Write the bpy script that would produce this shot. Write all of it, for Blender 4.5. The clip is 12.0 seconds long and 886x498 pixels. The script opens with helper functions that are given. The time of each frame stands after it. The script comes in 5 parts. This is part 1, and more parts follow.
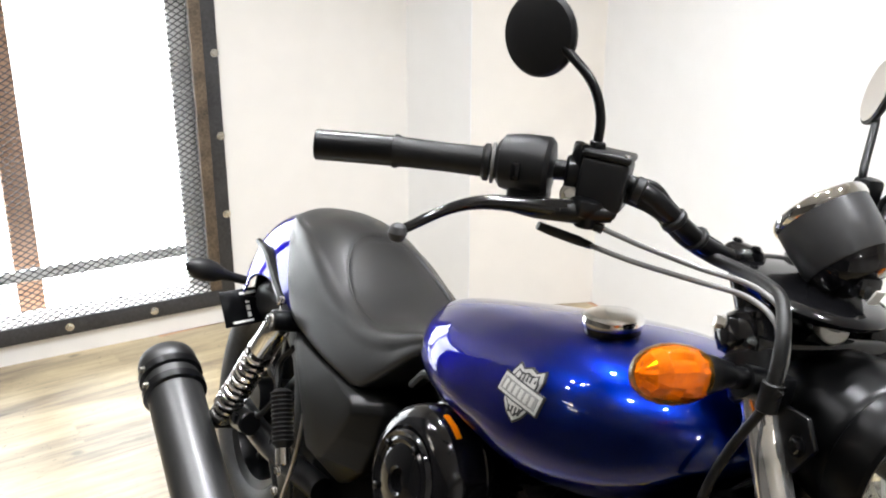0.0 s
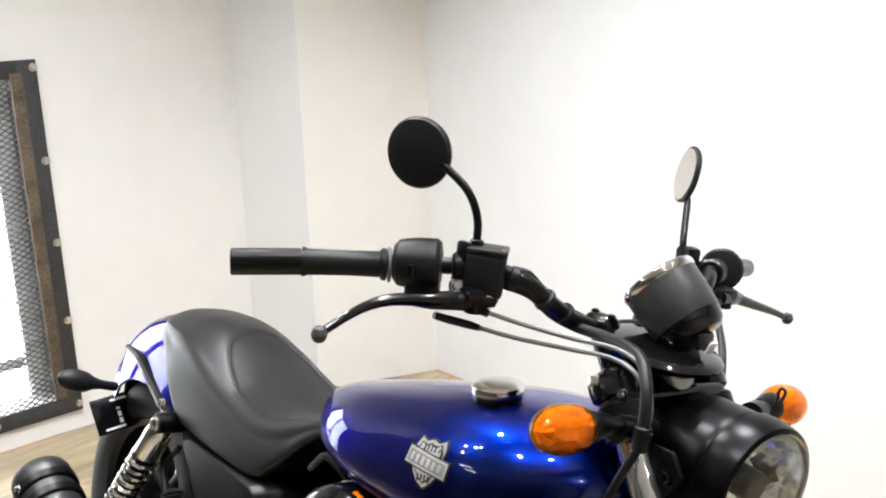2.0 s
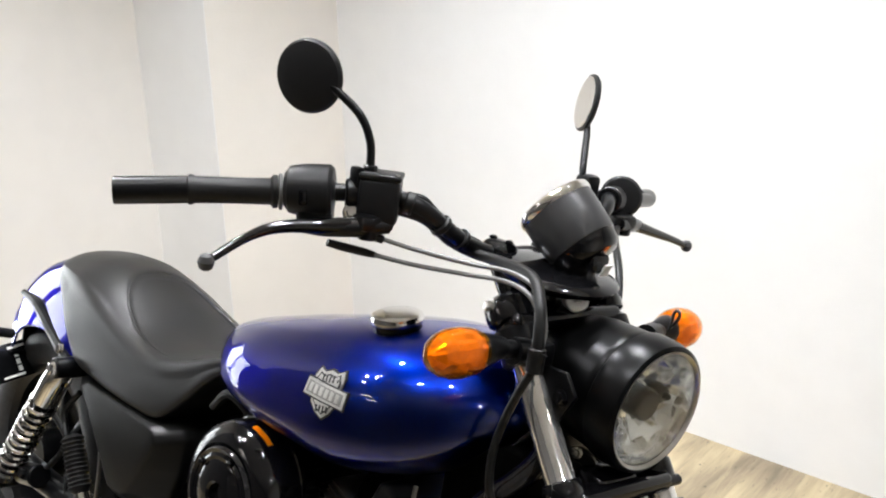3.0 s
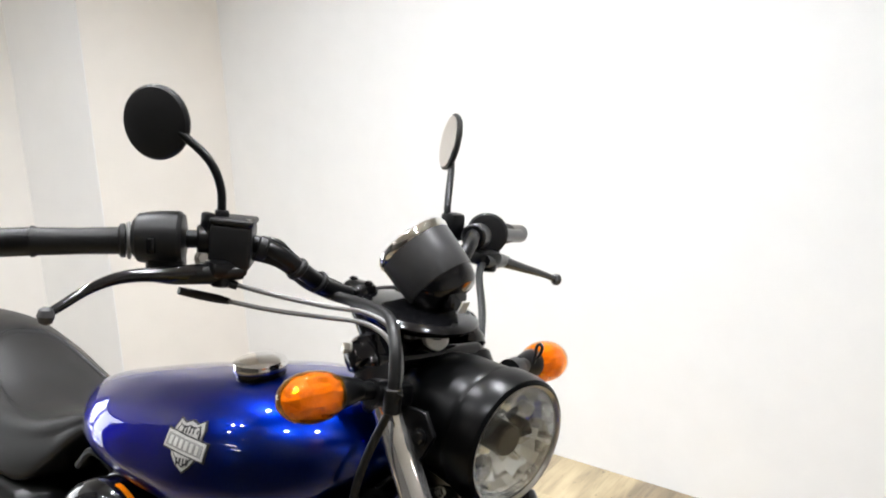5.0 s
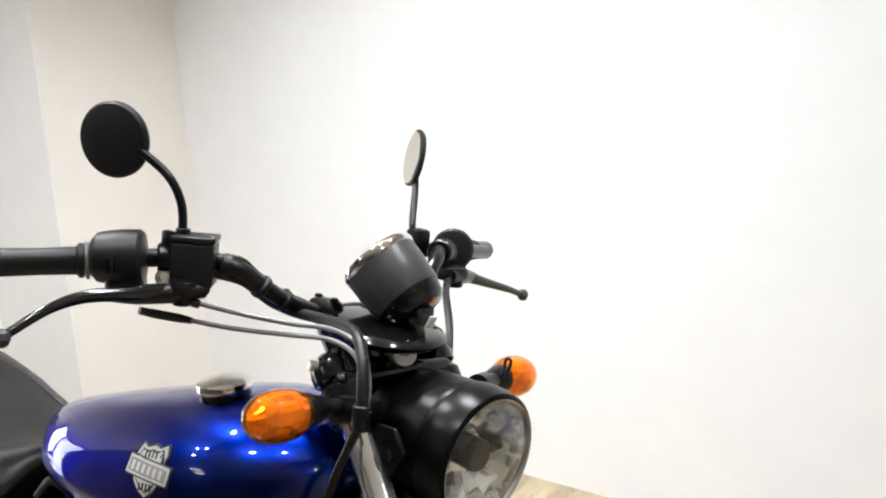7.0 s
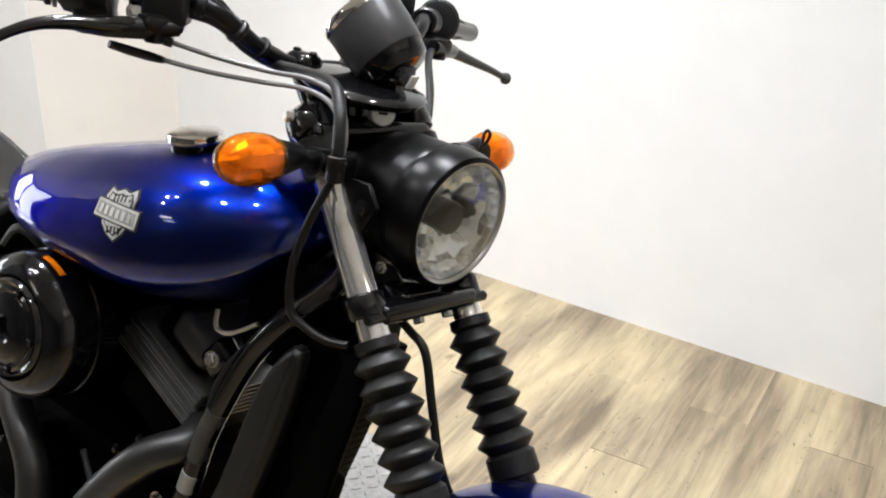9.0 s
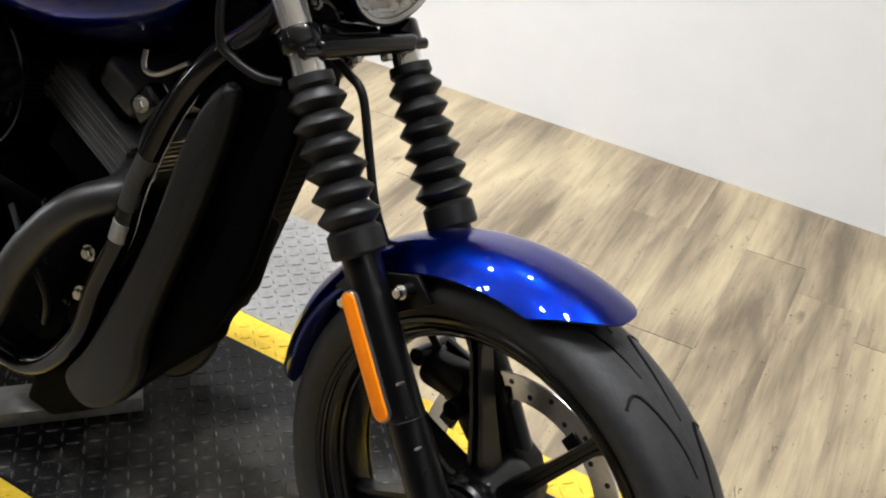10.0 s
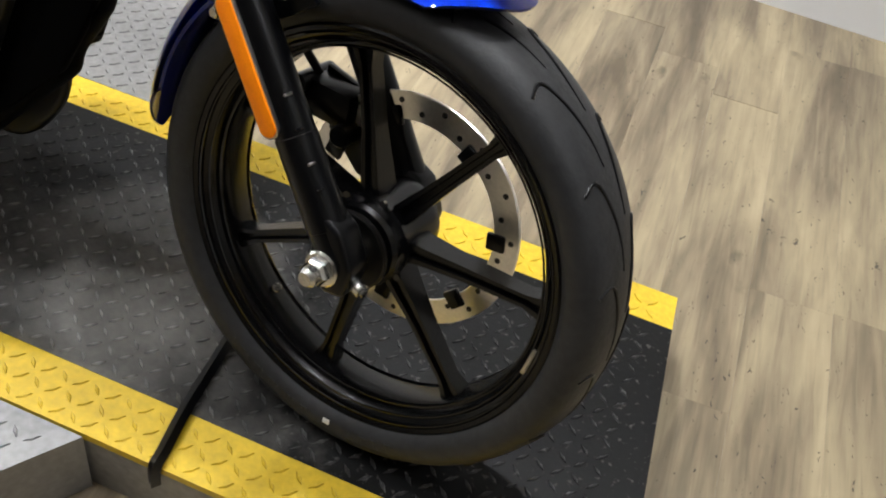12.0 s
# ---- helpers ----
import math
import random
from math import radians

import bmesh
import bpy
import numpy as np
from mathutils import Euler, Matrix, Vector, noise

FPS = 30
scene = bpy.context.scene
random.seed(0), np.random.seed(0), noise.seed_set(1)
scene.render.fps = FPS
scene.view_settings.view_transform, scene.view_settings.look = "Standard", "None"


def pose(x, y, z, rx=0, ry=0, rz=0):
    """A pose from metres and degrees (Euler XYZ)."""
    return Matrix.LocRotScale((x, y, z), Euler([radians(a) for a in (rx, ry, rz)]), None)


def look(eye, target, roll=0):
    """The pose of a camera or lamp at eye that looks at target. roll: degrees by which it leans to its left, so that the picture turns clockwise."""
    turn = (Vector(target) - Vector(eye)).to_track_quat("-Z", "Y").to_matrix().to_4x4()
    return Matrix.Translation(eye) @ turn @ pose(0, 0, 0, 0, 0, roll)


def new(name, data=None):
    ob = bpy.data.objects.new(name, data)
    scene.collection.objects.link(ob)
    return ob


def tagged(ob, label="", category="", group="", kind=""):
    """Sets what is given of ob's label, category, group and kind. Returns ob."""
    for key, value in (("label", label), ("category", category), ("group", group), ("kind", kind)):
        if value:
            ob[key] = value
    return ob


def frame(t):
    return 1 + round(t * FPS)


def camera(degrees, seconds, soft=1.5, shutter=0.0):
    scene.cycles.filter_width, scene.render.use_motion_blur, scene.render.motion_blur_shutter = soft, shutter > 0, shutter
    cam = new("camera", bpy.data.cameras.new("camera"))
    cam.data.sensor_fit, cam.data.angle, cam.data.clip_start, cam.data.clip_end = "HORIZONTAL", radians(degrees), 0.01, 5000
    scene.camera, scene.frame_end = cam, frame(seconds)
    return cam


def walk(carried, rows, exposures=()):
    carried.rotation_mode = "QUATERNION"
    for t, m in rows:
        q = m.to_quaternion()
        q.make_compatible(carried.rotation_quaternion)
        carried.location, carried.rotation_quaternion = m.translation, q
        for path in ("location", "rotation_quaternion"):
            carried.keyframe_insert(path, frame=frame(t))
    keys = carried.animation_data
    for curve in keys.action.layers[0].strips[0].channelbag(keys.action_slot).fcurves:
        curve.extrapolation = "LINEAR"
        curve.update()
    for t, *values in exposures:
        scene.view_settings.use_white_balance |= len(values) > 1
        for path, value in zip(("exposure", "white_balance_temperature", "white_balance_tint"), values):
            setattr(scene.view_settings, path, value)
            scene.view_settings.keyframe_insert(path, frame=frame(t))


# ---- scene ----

cam = camera(49.6, 12.0, soft=2.0)
PATH = [
    (0, (0.155, -0.567, 1.352), (-0.641, -0.058, 1.024), 0.08),
    (0.5, (0.232, -0.594, 1.366), (-0.546, -0.043, 1.065), -1.36),
    (1, (0.208, -0.723, 1.430), (-0.561, -0.129, 1.192), -4.08),
    (1.5, (0.207, -0.749, 1.435), (-0.518, -0.111, 1.176), -1.77),
    (2, (0.211, -0.731, 1.429), (-0.484, -0.060, 1.169), -1.78),
    (2.5, (0.219, -0.711, 1.414), (-0.440, -0.014, 1.129), -1.65),
    (3, (0.230, -0.699, 1.393), (-0.398, 0.014, 1.082), -1.35),
    (3.5, (0.247, -0.682, 1.385), (-0.350, 0.052, 1.061), -1.59),
    (3.7, (0.255, -0.677, 1.384), (-0.330, 0.066, 1.061), -1.42),
    (5.3, (0.284, -0.654, 1.398), (-0.277, 0.129, 1.128), -1.98),
    (5.5, (0.284, -0.655, 1.406), (-0.275, 0.128, 1.134), -2.12),
    (6, (0.277, -0.646, 1.403), (-0.265, 0.150, 1.133), -2.18),
    (6.5, (0.270, -0.641, 1.402), (-0.262, 0.161, 1.130), -2.06),
    (6.7, (0.276, -0.647, 1.390), (-0.259, 0.161, 1.141), -2.36),
    (8.5, (0.268, -0.655, 1.350), (-0.239, 0.133, 1.002), -0.09),
    (9, (0.270, -0.657, 1.299), (-0.207, 0.113, 0.876), 2.15),
    (9.5, (0.289, -0.666, 1.249), (-0.151, 0.082, 0.753), 3.51),
    (10, (0.307, -0.673, 1.185), (-0.080, 0.059, 0.624), 5.34),
    (10.5, (0.316, -0.683, 1.131), (-0.013, 0.038, 0.520), 7.84),
    (11, (0.318, -0.690, 1.086), (0.044, 0.026, 0.445), 9.69),
    (11.5, (0.306, -0.706, 1.048), (0.086, -0.002, 0.374), 10.75),
    (12, (0.285, -0.718, 1.049), (0.106, -0.013, 0.363), 10.85),
]
walk(cam, [(t, look(eye, target, roll)) for t, eye, target, roll in PATH], [(0.0, 0.08), (1.0, 0.08), (3.5, -0.12), (5.5, -0.05), (6.5, -0.05), (9.0, -0.1), (10.0, -0.22), (11.0, -0.42), (12.0, -0.48)])

from mathutils.bvhtree import BVHTree

# ---- world and light ----
world = bpy.data.worlds.new("world")
scene.world = world
world.use_nodes = True
world.node_tree.nodes["Background"].inputs[0].default_value = (0.9, 0.95, 1.0, 1)
world.node_tree.nodes["Background"].inputs[1].default_value = 1.6


def lamp(name, kind, at, to, watts, size=0.1, colour=(0.94, 0.957, 1.0), size_y=None, spread=125):
    data = bpy.data.lights.new(name, kind)
    data.energy, data.color = watts, colour
    if kind == "AREA":
        data.shape = "RECTANGLE" if size_y else "DISK"
        data.size = size
        if size_y:
            data.size_y = size_y
        data.spread = radians(spread)
    ob = new(name, data)
    ob.matrix_world = look(at, to)
    return ob


# ---- materials ----
def material(name, colour, rough=0.5, metal=0.0, vary=0.12, scale=8.0, bump=0.0, bump_scale=60.0, coat=0.0, spec=0.5, rand=0.0, coat_rough=0.03, coat_ior=1.5):
    m = bpy.data.materials.new(name)
    m.use_nodes = True
    n, l = m.node_tree.nodes, m.node_tree.links
    b = n["Principled BSDF"]
    b.inputs["Roughness"].default_value, b.inputs["Metallic"].default_value = rough, metal
    b.inputs["Coat Weight"].default_value, b.inputs["Specular IOR Level"].default_value = coat, spec
    b.inputs["Coat Roughness"].default_value, b.inputs["Coat IOR"].default_value = coat_rough, coat_ior
    tc = n.new("ShaderNodeTexCoord")
    noise_a, noise_b = n.new("ShaderNodeTexNoise"), n.new("ShaderNodeTexNoise")
    noise_a.inputs["Scale"].default_value, noise_b.inputs["Scale"].default_value = scale, scale * 9
    noise_a.inputs["Detail"].default_value = 6
    for q in (noise_a, noise_b):
        l.new(tc.outputs["Object"], q.inputs["Vector"])
    mix = n.new("ShaderNodeMath")
    mix.operation = "ADD"
    l.new(noise_a.outputs["Fac"], mix.inputs[0]), l.new(noise_b.outputs["Fac"], mix.inputs[1])
    ramp = n.new("ShaderNodeMapRange")
    ramp.inputs["From Min"].default_value, ramp.inputs["From Max"].default_value = 0.6, 1.4
    ramp.inputs["To Min"].default_value, ramp.inputs["To Max"].default_value = 1 - vary, 1 + vary
    l.new(mix.outputs[0], ramp.inputs["Value"])
    hsv = n.new("ShaderNodeHueSaturation")
    hsv.inputs["Color"].default_value = (*colour, 1)
    if rand:
        info, add = n.new("ShaderNodeObjectInfo"), n.new("ShaderNodeMapRange")
        add.inputs["To Min"].default_value, add.inputs["To Max"].default_value = 1 - rand, 1 + rand
        times = n.new("ShaderNodeMath")
        times.operation = "MULTIPLY"
        l.new(info.outputs["Random"], add.inputs["Value"])
        l.new(add.outputs[0], times.inputs[0]), l.new(ramp.outputs[0], times.inputs[1])
        l.new(times.outputs[0], hsv.inputs["Value"])
    else:
        l.new(ramp.outputs[0], hsv.inputs["Value"])
    l.new(hsv.outputs["Color"], b.inputs["Base Color"])
    rr = n.new("ShaderNodeMapRange")
    rr.inputs["To Min"].default_value, rr.inputs["To Max"].default_value = max(0.02, rough * 0.9), min(1, rough * 1.12)
    l.new(noise_a.outputs["Fac"], rr.inputs["Value"]), l.new(rr.outputs[0], b.inputs["Roughness"])
    if bump:
        fine, bm = n.new("ShaderNodeTexNoise"), n.new("ShaderNodeBump")
        fine.inputs["Scale"].default_value, fine.inputs["Detail"].default_value = bump_scale, 5
        bm.inputs["Strength"].default_value, bm.inputs["Distance"].default_value = bump, 0.004
        l.new(tc.outputs["Object"], fine.inputs["Vector"])
        l.new(fine.outputs["Fac"], bm.inputs["Height"]), l.new(bm.outputs["Normal"], b.inputs["Normal"])
    return m


def glowing(name, colour, strength):
    m = bpy.data.materials.new(name)
    m.use_nodes = True
    b = m.node_tree.nodes["Principled BSDF"]
    b.inputs["Base Color"].default_value = (*colour, 1)
    b.inputs["Emission Color"].default_value, b.inputs["Emission Strength"].default_value = (*colour, 1), strength
    return m


def clear(name, colour, rough=0.03, body=0.0, glow_through=False):
    """Thin clear plastic or glass: lets the light through, tinted, with a glossy face; body: its share of cloudy colour."""
    m = bpy.data.materials.new(name)
    m.use_nodes = True
    n, l = m.node_tree.nodes, m.node_tree.links
    n.remove(n["Principled BSDF"])
    see, gloss, cloud = n.new("ShaderNodeBsdfTransparent"), n.new("ShaderNodeBsdfGlossy"), n.new("ShaderNodeBsdfTranslucent" if glow_through else "ShaderNodeBsdfDiffuse")
    see.inputs["Color"].default_value = (*colour, 1)
    cloud.inputs["Color"].default_value = (*colour, 1)
    gloss.inputs["Roughness"].default_value = rough
    face, power, fres = n.new("ShaderNodeLayerWeight"), n.new("ShaderNodeMath"), n.new("ShaderNodeMapRange")
    power.operation = "POWER"
    face.inputs["Blend"].default_value, power.inputs[1].default_value = 0.5, 4.0
    fres.inputs["To Min"].default_value, fres.inputs["To Max"].default_value = 0.04, 0.9
    l.new(face.outputs["Facing"], power.inputs[0]), l.new(power.outputs[0], fres.inputs["Value"])
    a, b = n.new("ShaderNodeMixShader"), n.new("ShaderNodeMixShader")
    a.inputs["Fac"].default_value = body
    l.new(see.outputs[0], a.inputs[1]), l.new(cloud.outputs[0], a.inputs[2])
    l.new(fres.outputs[0], b.inputs["Fac"]), l.new(a.outputs[0], b.inputs[1]), l.new(gloss.outputs[0], b.inputs[2])
    l.new(b.outputs[0], n["Material Output"].inputs["Surface"])
    return m


PAINT_WHITE = material("wall_paint_white", (0.75, 0.75, 0.745), 0.55, vary=0.025, scale=1.2, bump=0.08, bump_scale=90)
# Beige carries the dimmer look of the column's side.
PAINT_DIM_SIDE = material("wall_paint_dim_side", (0.76, 0.73, 0.685), 0.6, vary=0.03, scale=1.0, bump=0.08, bump_scale=90)
PAINT_CREAM = material("wall_paint_cream", (0.79, 0.775, 0.745), 0.6, vary=0.03, scale=1.0, bump=0.08, bump_scale=90)
CEILING = material("ceiling_paint", (0.76, 0.76, 0.75), 0.8, vary=0.03, scale=2)
BLUE = material("blue_metallic_paint", (0.0001, 0.0080, 0.130), 0.30, 1.0, vary=0.25, scale=500, coat=1.0, coat_rough=0.006, coat_ior=1.5)
BLUE.node_tree.nodes["Principled BSDF"].inputs["Specular Tint"].default_value = (0.02, 0.10, 0.75, 1)
BLACK_GLOSS = material("gloss_black_enamel", (0.003, 0.003, 0.0035), 0.1, 0.0, vary=0.2, scale=20)
BLACK_SATIN = material("satin_black_powder_coat", (0.0019, 0.0020, 0.0024), 0.29, 0.0, vary=0.1, scale=6, spec=0.3)
# Blacker, duller black: the shade among these parts is put into its colour.
BLACK_SHADED = material("black_coat_with_shade", (0.0014, 0.0014, 0.0014), 0.5, 0.0, vary=0.25, scale=30, bump=0.1, bump_scale=700, spec=0.015)
# Lighter base puts the light caught on the fins into their colour.
FIN_EDGE = material("brightened_black_fin", (0.07, 0.07, 0.068), 0.3, 0.0, vary=0.3, scale=30, spec=1.0)
COVER = material("matt_black_moulded_cover", (0.004, 0.004, 0.0038), 0.38, vary=0.15, scale=12, bump=0.04, bump_scale=900, spec=0.2)
SHROUD = material("satin_black_shroud", (0.006, 0.006, 0.0058), 0.40, vary=0.15, scale=12, bump=0.04, bump_scale=900, spec=0.3)
HEADLAMP_SHELL = material("black_headlamp_enamel", (0.0012, 0.0012, 0.0013), 0.30, vary=0.15, scale=9, spec=0.13)
GAUGE = material("grey_black_gauge_plastic", (0.035, 0.035, 0.036), 0.34, vary=0.12, scale=12, bump=0.03, bump_scale=900)
WHEEL = material("semi_gloss_black_wheel", (0.0022, 0.0022, 0.0025), 0.25, vary=0.15, scale=20, spec=0.36)
GREY_CABLE = material("grey_cable_sheath", (0.12, 0.118, 0.113), 0.4, vary=0.12, scale=50)
ALUMINISED = material("aluminised_reflector", (0.97, 0.97, 0.96), 0.07, 0.82, vary=0.04, scale=30)
BLACK_MATT = material("matt_black_exhaust_coat", (0.012, 0.012, 0.0118), 0.38, 0.0, vary=0.2, scale=10, bump=0.02, bump_scale=300, spec=0.6)
PLASTIC = material("dark_textured_plastic", (0.0075, 0.0075, 0.0078), 0.42, vary=0.15, scale=12, bump=0.06, bump_scale=900, spec=0.25)
RUBBER = material("black_rubber", (0.006, 0.006, 0.006), 0.42, vary=0.25, scale=18, bump=0.1, bump_scale=200, spec=0.28)
TYRE = material("tyre_rubber", (0.021, 0.0212, 0.022), 0.52, vary=0.35, scale=9, bump=0.15, bump_scale=150, spec=0.35)
VINYL = material("black_seat_vinyl", (0.005, 0.0049, 0.0048), 0.38, vary=0.12, scale=12, bump=0.15, bump_scale=420, spec=0.46)
# Paler, partly diffuse chrome: the tubes' white sheen is put into the colour.
FORK_CHROME = material("brightened_fork_chrome", (0.95, 0.94, 0.92), 0.05, 0.92, vary=0.04, scale=12)
CHROME = material("polished_chrome", (0.82, 0.81, 0.79), 0.07, 1.0, vary=0.04, scale=12)
DISC = material("ground_disc_steel", (0.93, 0.90, 0.84), 0.30, 0.85, vary=0.1, scale=25, bump=0.05, bump_scale=300)
STEEL = material("brushed_steel", (0.5, 0.48, 0.45), 0.3, 1.0, vary=0.12, scale=25, bump=0.05, bump_scale=300)
ZINC = material("zinc_plated_bolt", (0.62, 0.61, 0.58), 0.25, 1.0, vary=0.1, scale=60)
EMBLEM = material("pewter_emblem", (0.60, 0.59, 0.56), 0.36, 0.7, vary=0.15, scale=60)
EMBLEM_MARK = material("emblem_mark", (0.26, 0.255, 0.24), 0.45, 0.4)
LABEL_GREY = material("worn_grey_label", (0.04, 0.039, 0.036), 0.5, 0.2, vary=0.6, scale=60)
EMBLEM_DARK = material("emblem_dark_rim", (0.05, 0.05, 0.05), 0.4, 0.6)
AMBER = material("amber_bulb", (0.9, 0.4, 0.05), 0.2)
ORANGE = material("orange_reflector", (0.98, 0.25, 0.002), 0.45, vary=0.08, scale=40, spec=0.2)
RED = material("red_lens", (0.35, 0.01, 0.01), 0.15, coat=0.8)
WHITE_MARK = material("white_print", (0.75, 0.75, 0.72), 0.5)
LENS = clear("headlamp_glass", (0.97, 0.98, 0.98), 0.02)
MIRROR = material("mirror_glass", (0.9, 0.9, 0.9), 0.02, 1.0, vary=0.0)
DARK_STEEL = material("dark_angle_iron", (0.05, 0.05, 0.052), 0.5, 0.4, vary=0.3, scale=9, bump=0.15, bump_scale=60)
JAMB = material("aged_timber_jamb", (0.10, 0.073, 0.048), 0.7, vary=0.7, scale=14, bump=0.3, bump_scale=40)
POST = material("brown_timber_post", (0.42, 0.25, 0.16), 0.7, vary=0.2, scale=7, bump=0.2, bump_scale=30)
def dusty_and_shaded(name, colour, dust, rough, metal):
    """A dark surface with trodden dust patches and the bike's shade in its colour."""
    m = material(name, colour, rough, metal, vary=0.35, scale=9, bump=0.1, bump_scale=160, spec=0.22)
    n, l = m.node_tree.nodes, m.node_tree.links
    hsv = next(q for q in n if q.bl_idname == "ShaderNodeHueSaturation")
    tc, a, r, mix = n.new("ShaderNodeTexCoord"), n.new("ShaderNodeTexNoise"), n.new("ShaderNodeMapRange"), n.new("ShaderNodeMixRGB")
    a.inputs["Scale"].default_value, a.inputs["Detail"].default_value = 3.4, 9
    a.inputs["Roughness"].default_value = 0.68
    r.inputs["From Min"].default_value, r.inputs["From Max"].default_value = 0.42, 0.70
    mix.inputs["Color1"].default_value, mix.inputs["Color2"].default_value = (*colour, 1), (*dust, 1)
    # Dust is palest round this spot; its falloff also paints in the bike's shade.
    far, near, plus = n.new("ShaderNodeVectorMath"), n.new("ShaderNodeMapRange"), n.new("ShaderNodeMath")
    far.operation, plus.operation = "DISTANCE", "ADD"
    far.inputs[1].default_value = (-0.34, 0.0, 0.0)
    for key, v in (("From Min", 0.05), ("From Max", 0.44), ("To Min", 0.24), ("To Max", -0.26)):
        near.inputs[key].default_value = v
    l.new(tc.outputs["Object"], far.inputs[0]), l.new(far.outputs["Value"], near.inputs["Value"])
    l.new(tc.outputs["Object"], a.inputs["Vector"]), l.new(a.outputs["Fac"], plus.inputs[0]), l.new(near.outputs[0], plus.inputs[1])
    l.new(plus.outputs[0], r.inputs["Value"])
    grit, fleck, most = n.new("ShaderNodeTexNoise"), n.new("ShaderNodeMapRange"), n.new("ShaderNodeMath")
    grit.inputs["Scale"].default_value, grit.inputs["Detail"].default_value = 95, 3
    for key, v in (("From Min", 0.62), ("From Max", 0.70), ("To Max", 0.55)):
        fleck.inputs[key].default_value = v
    most.operation = "MAXIMUM"
    l.new(tc.outputs["Object"], grit.inputs["Vector"]), l.new(grit.outputs["Fac"], fleck.inputs["Value"])
    l.new(fleck.outputs[0], most.inputs[0]), l.new(r.outputs[0], most.inputs[1])
    l.new(most.outputs[0], mix.inputs["Fac"]), l.new(mix.outputs[0], hsv.inputs["Color"])
    return m


TREAD_BLACK = dusty_and_shaded("black_tread_plate", (0.005, 0.005, 0.005), (0.14, 0.133, 0.122), 0.40, 0.0)
TREAD_WORN = dusty_and_shaded("worn_black_tread", (0.075, 0.075, 0.074), (0.42, 0.41, 0.39), 0.28, 0.6)
TREAD_YELLOW = material("yellow_painted_tread", (0.62, 0.42, 0.02), 0.45, 0.0, vary=0.22, scale=9, bump=0.1, bump_scale=160)
TREAD_SILVER = material("bare_aluminium_tread", (0.25, 0.245, 0.24), 0.42, 0.5, vary=0.25, scale=9, bump=0.1, bump_scale=120)
AMBER_LENS = clear("amber_lens", (1.0, 0.54, 0.05), 0.02, 0.03)
AMBER_INNER = material("faceted_amber_prism", (1.0, 0.60, 0.15), 0.1, 0.6, vary=0.45, scale=55)
# Greys of the unseen walls, picked for what tank and headlamp reflect.
DULL = material("dark_unseen_wall", (0.17, 0.168, 0.165), 0.7, vary=0.08, scale=1.5)
PALE = material("pale_unseen_wall", (0.74, 0.735, 0.72), 0.7, vary=0.06, scale=1.5)
GLOW = glowing("lamp_glow", (1, 0.96, 0.9), 40)
DAYLIGHT = glowing("daylight", (0.93, 0.97, 1.0), 9.0)


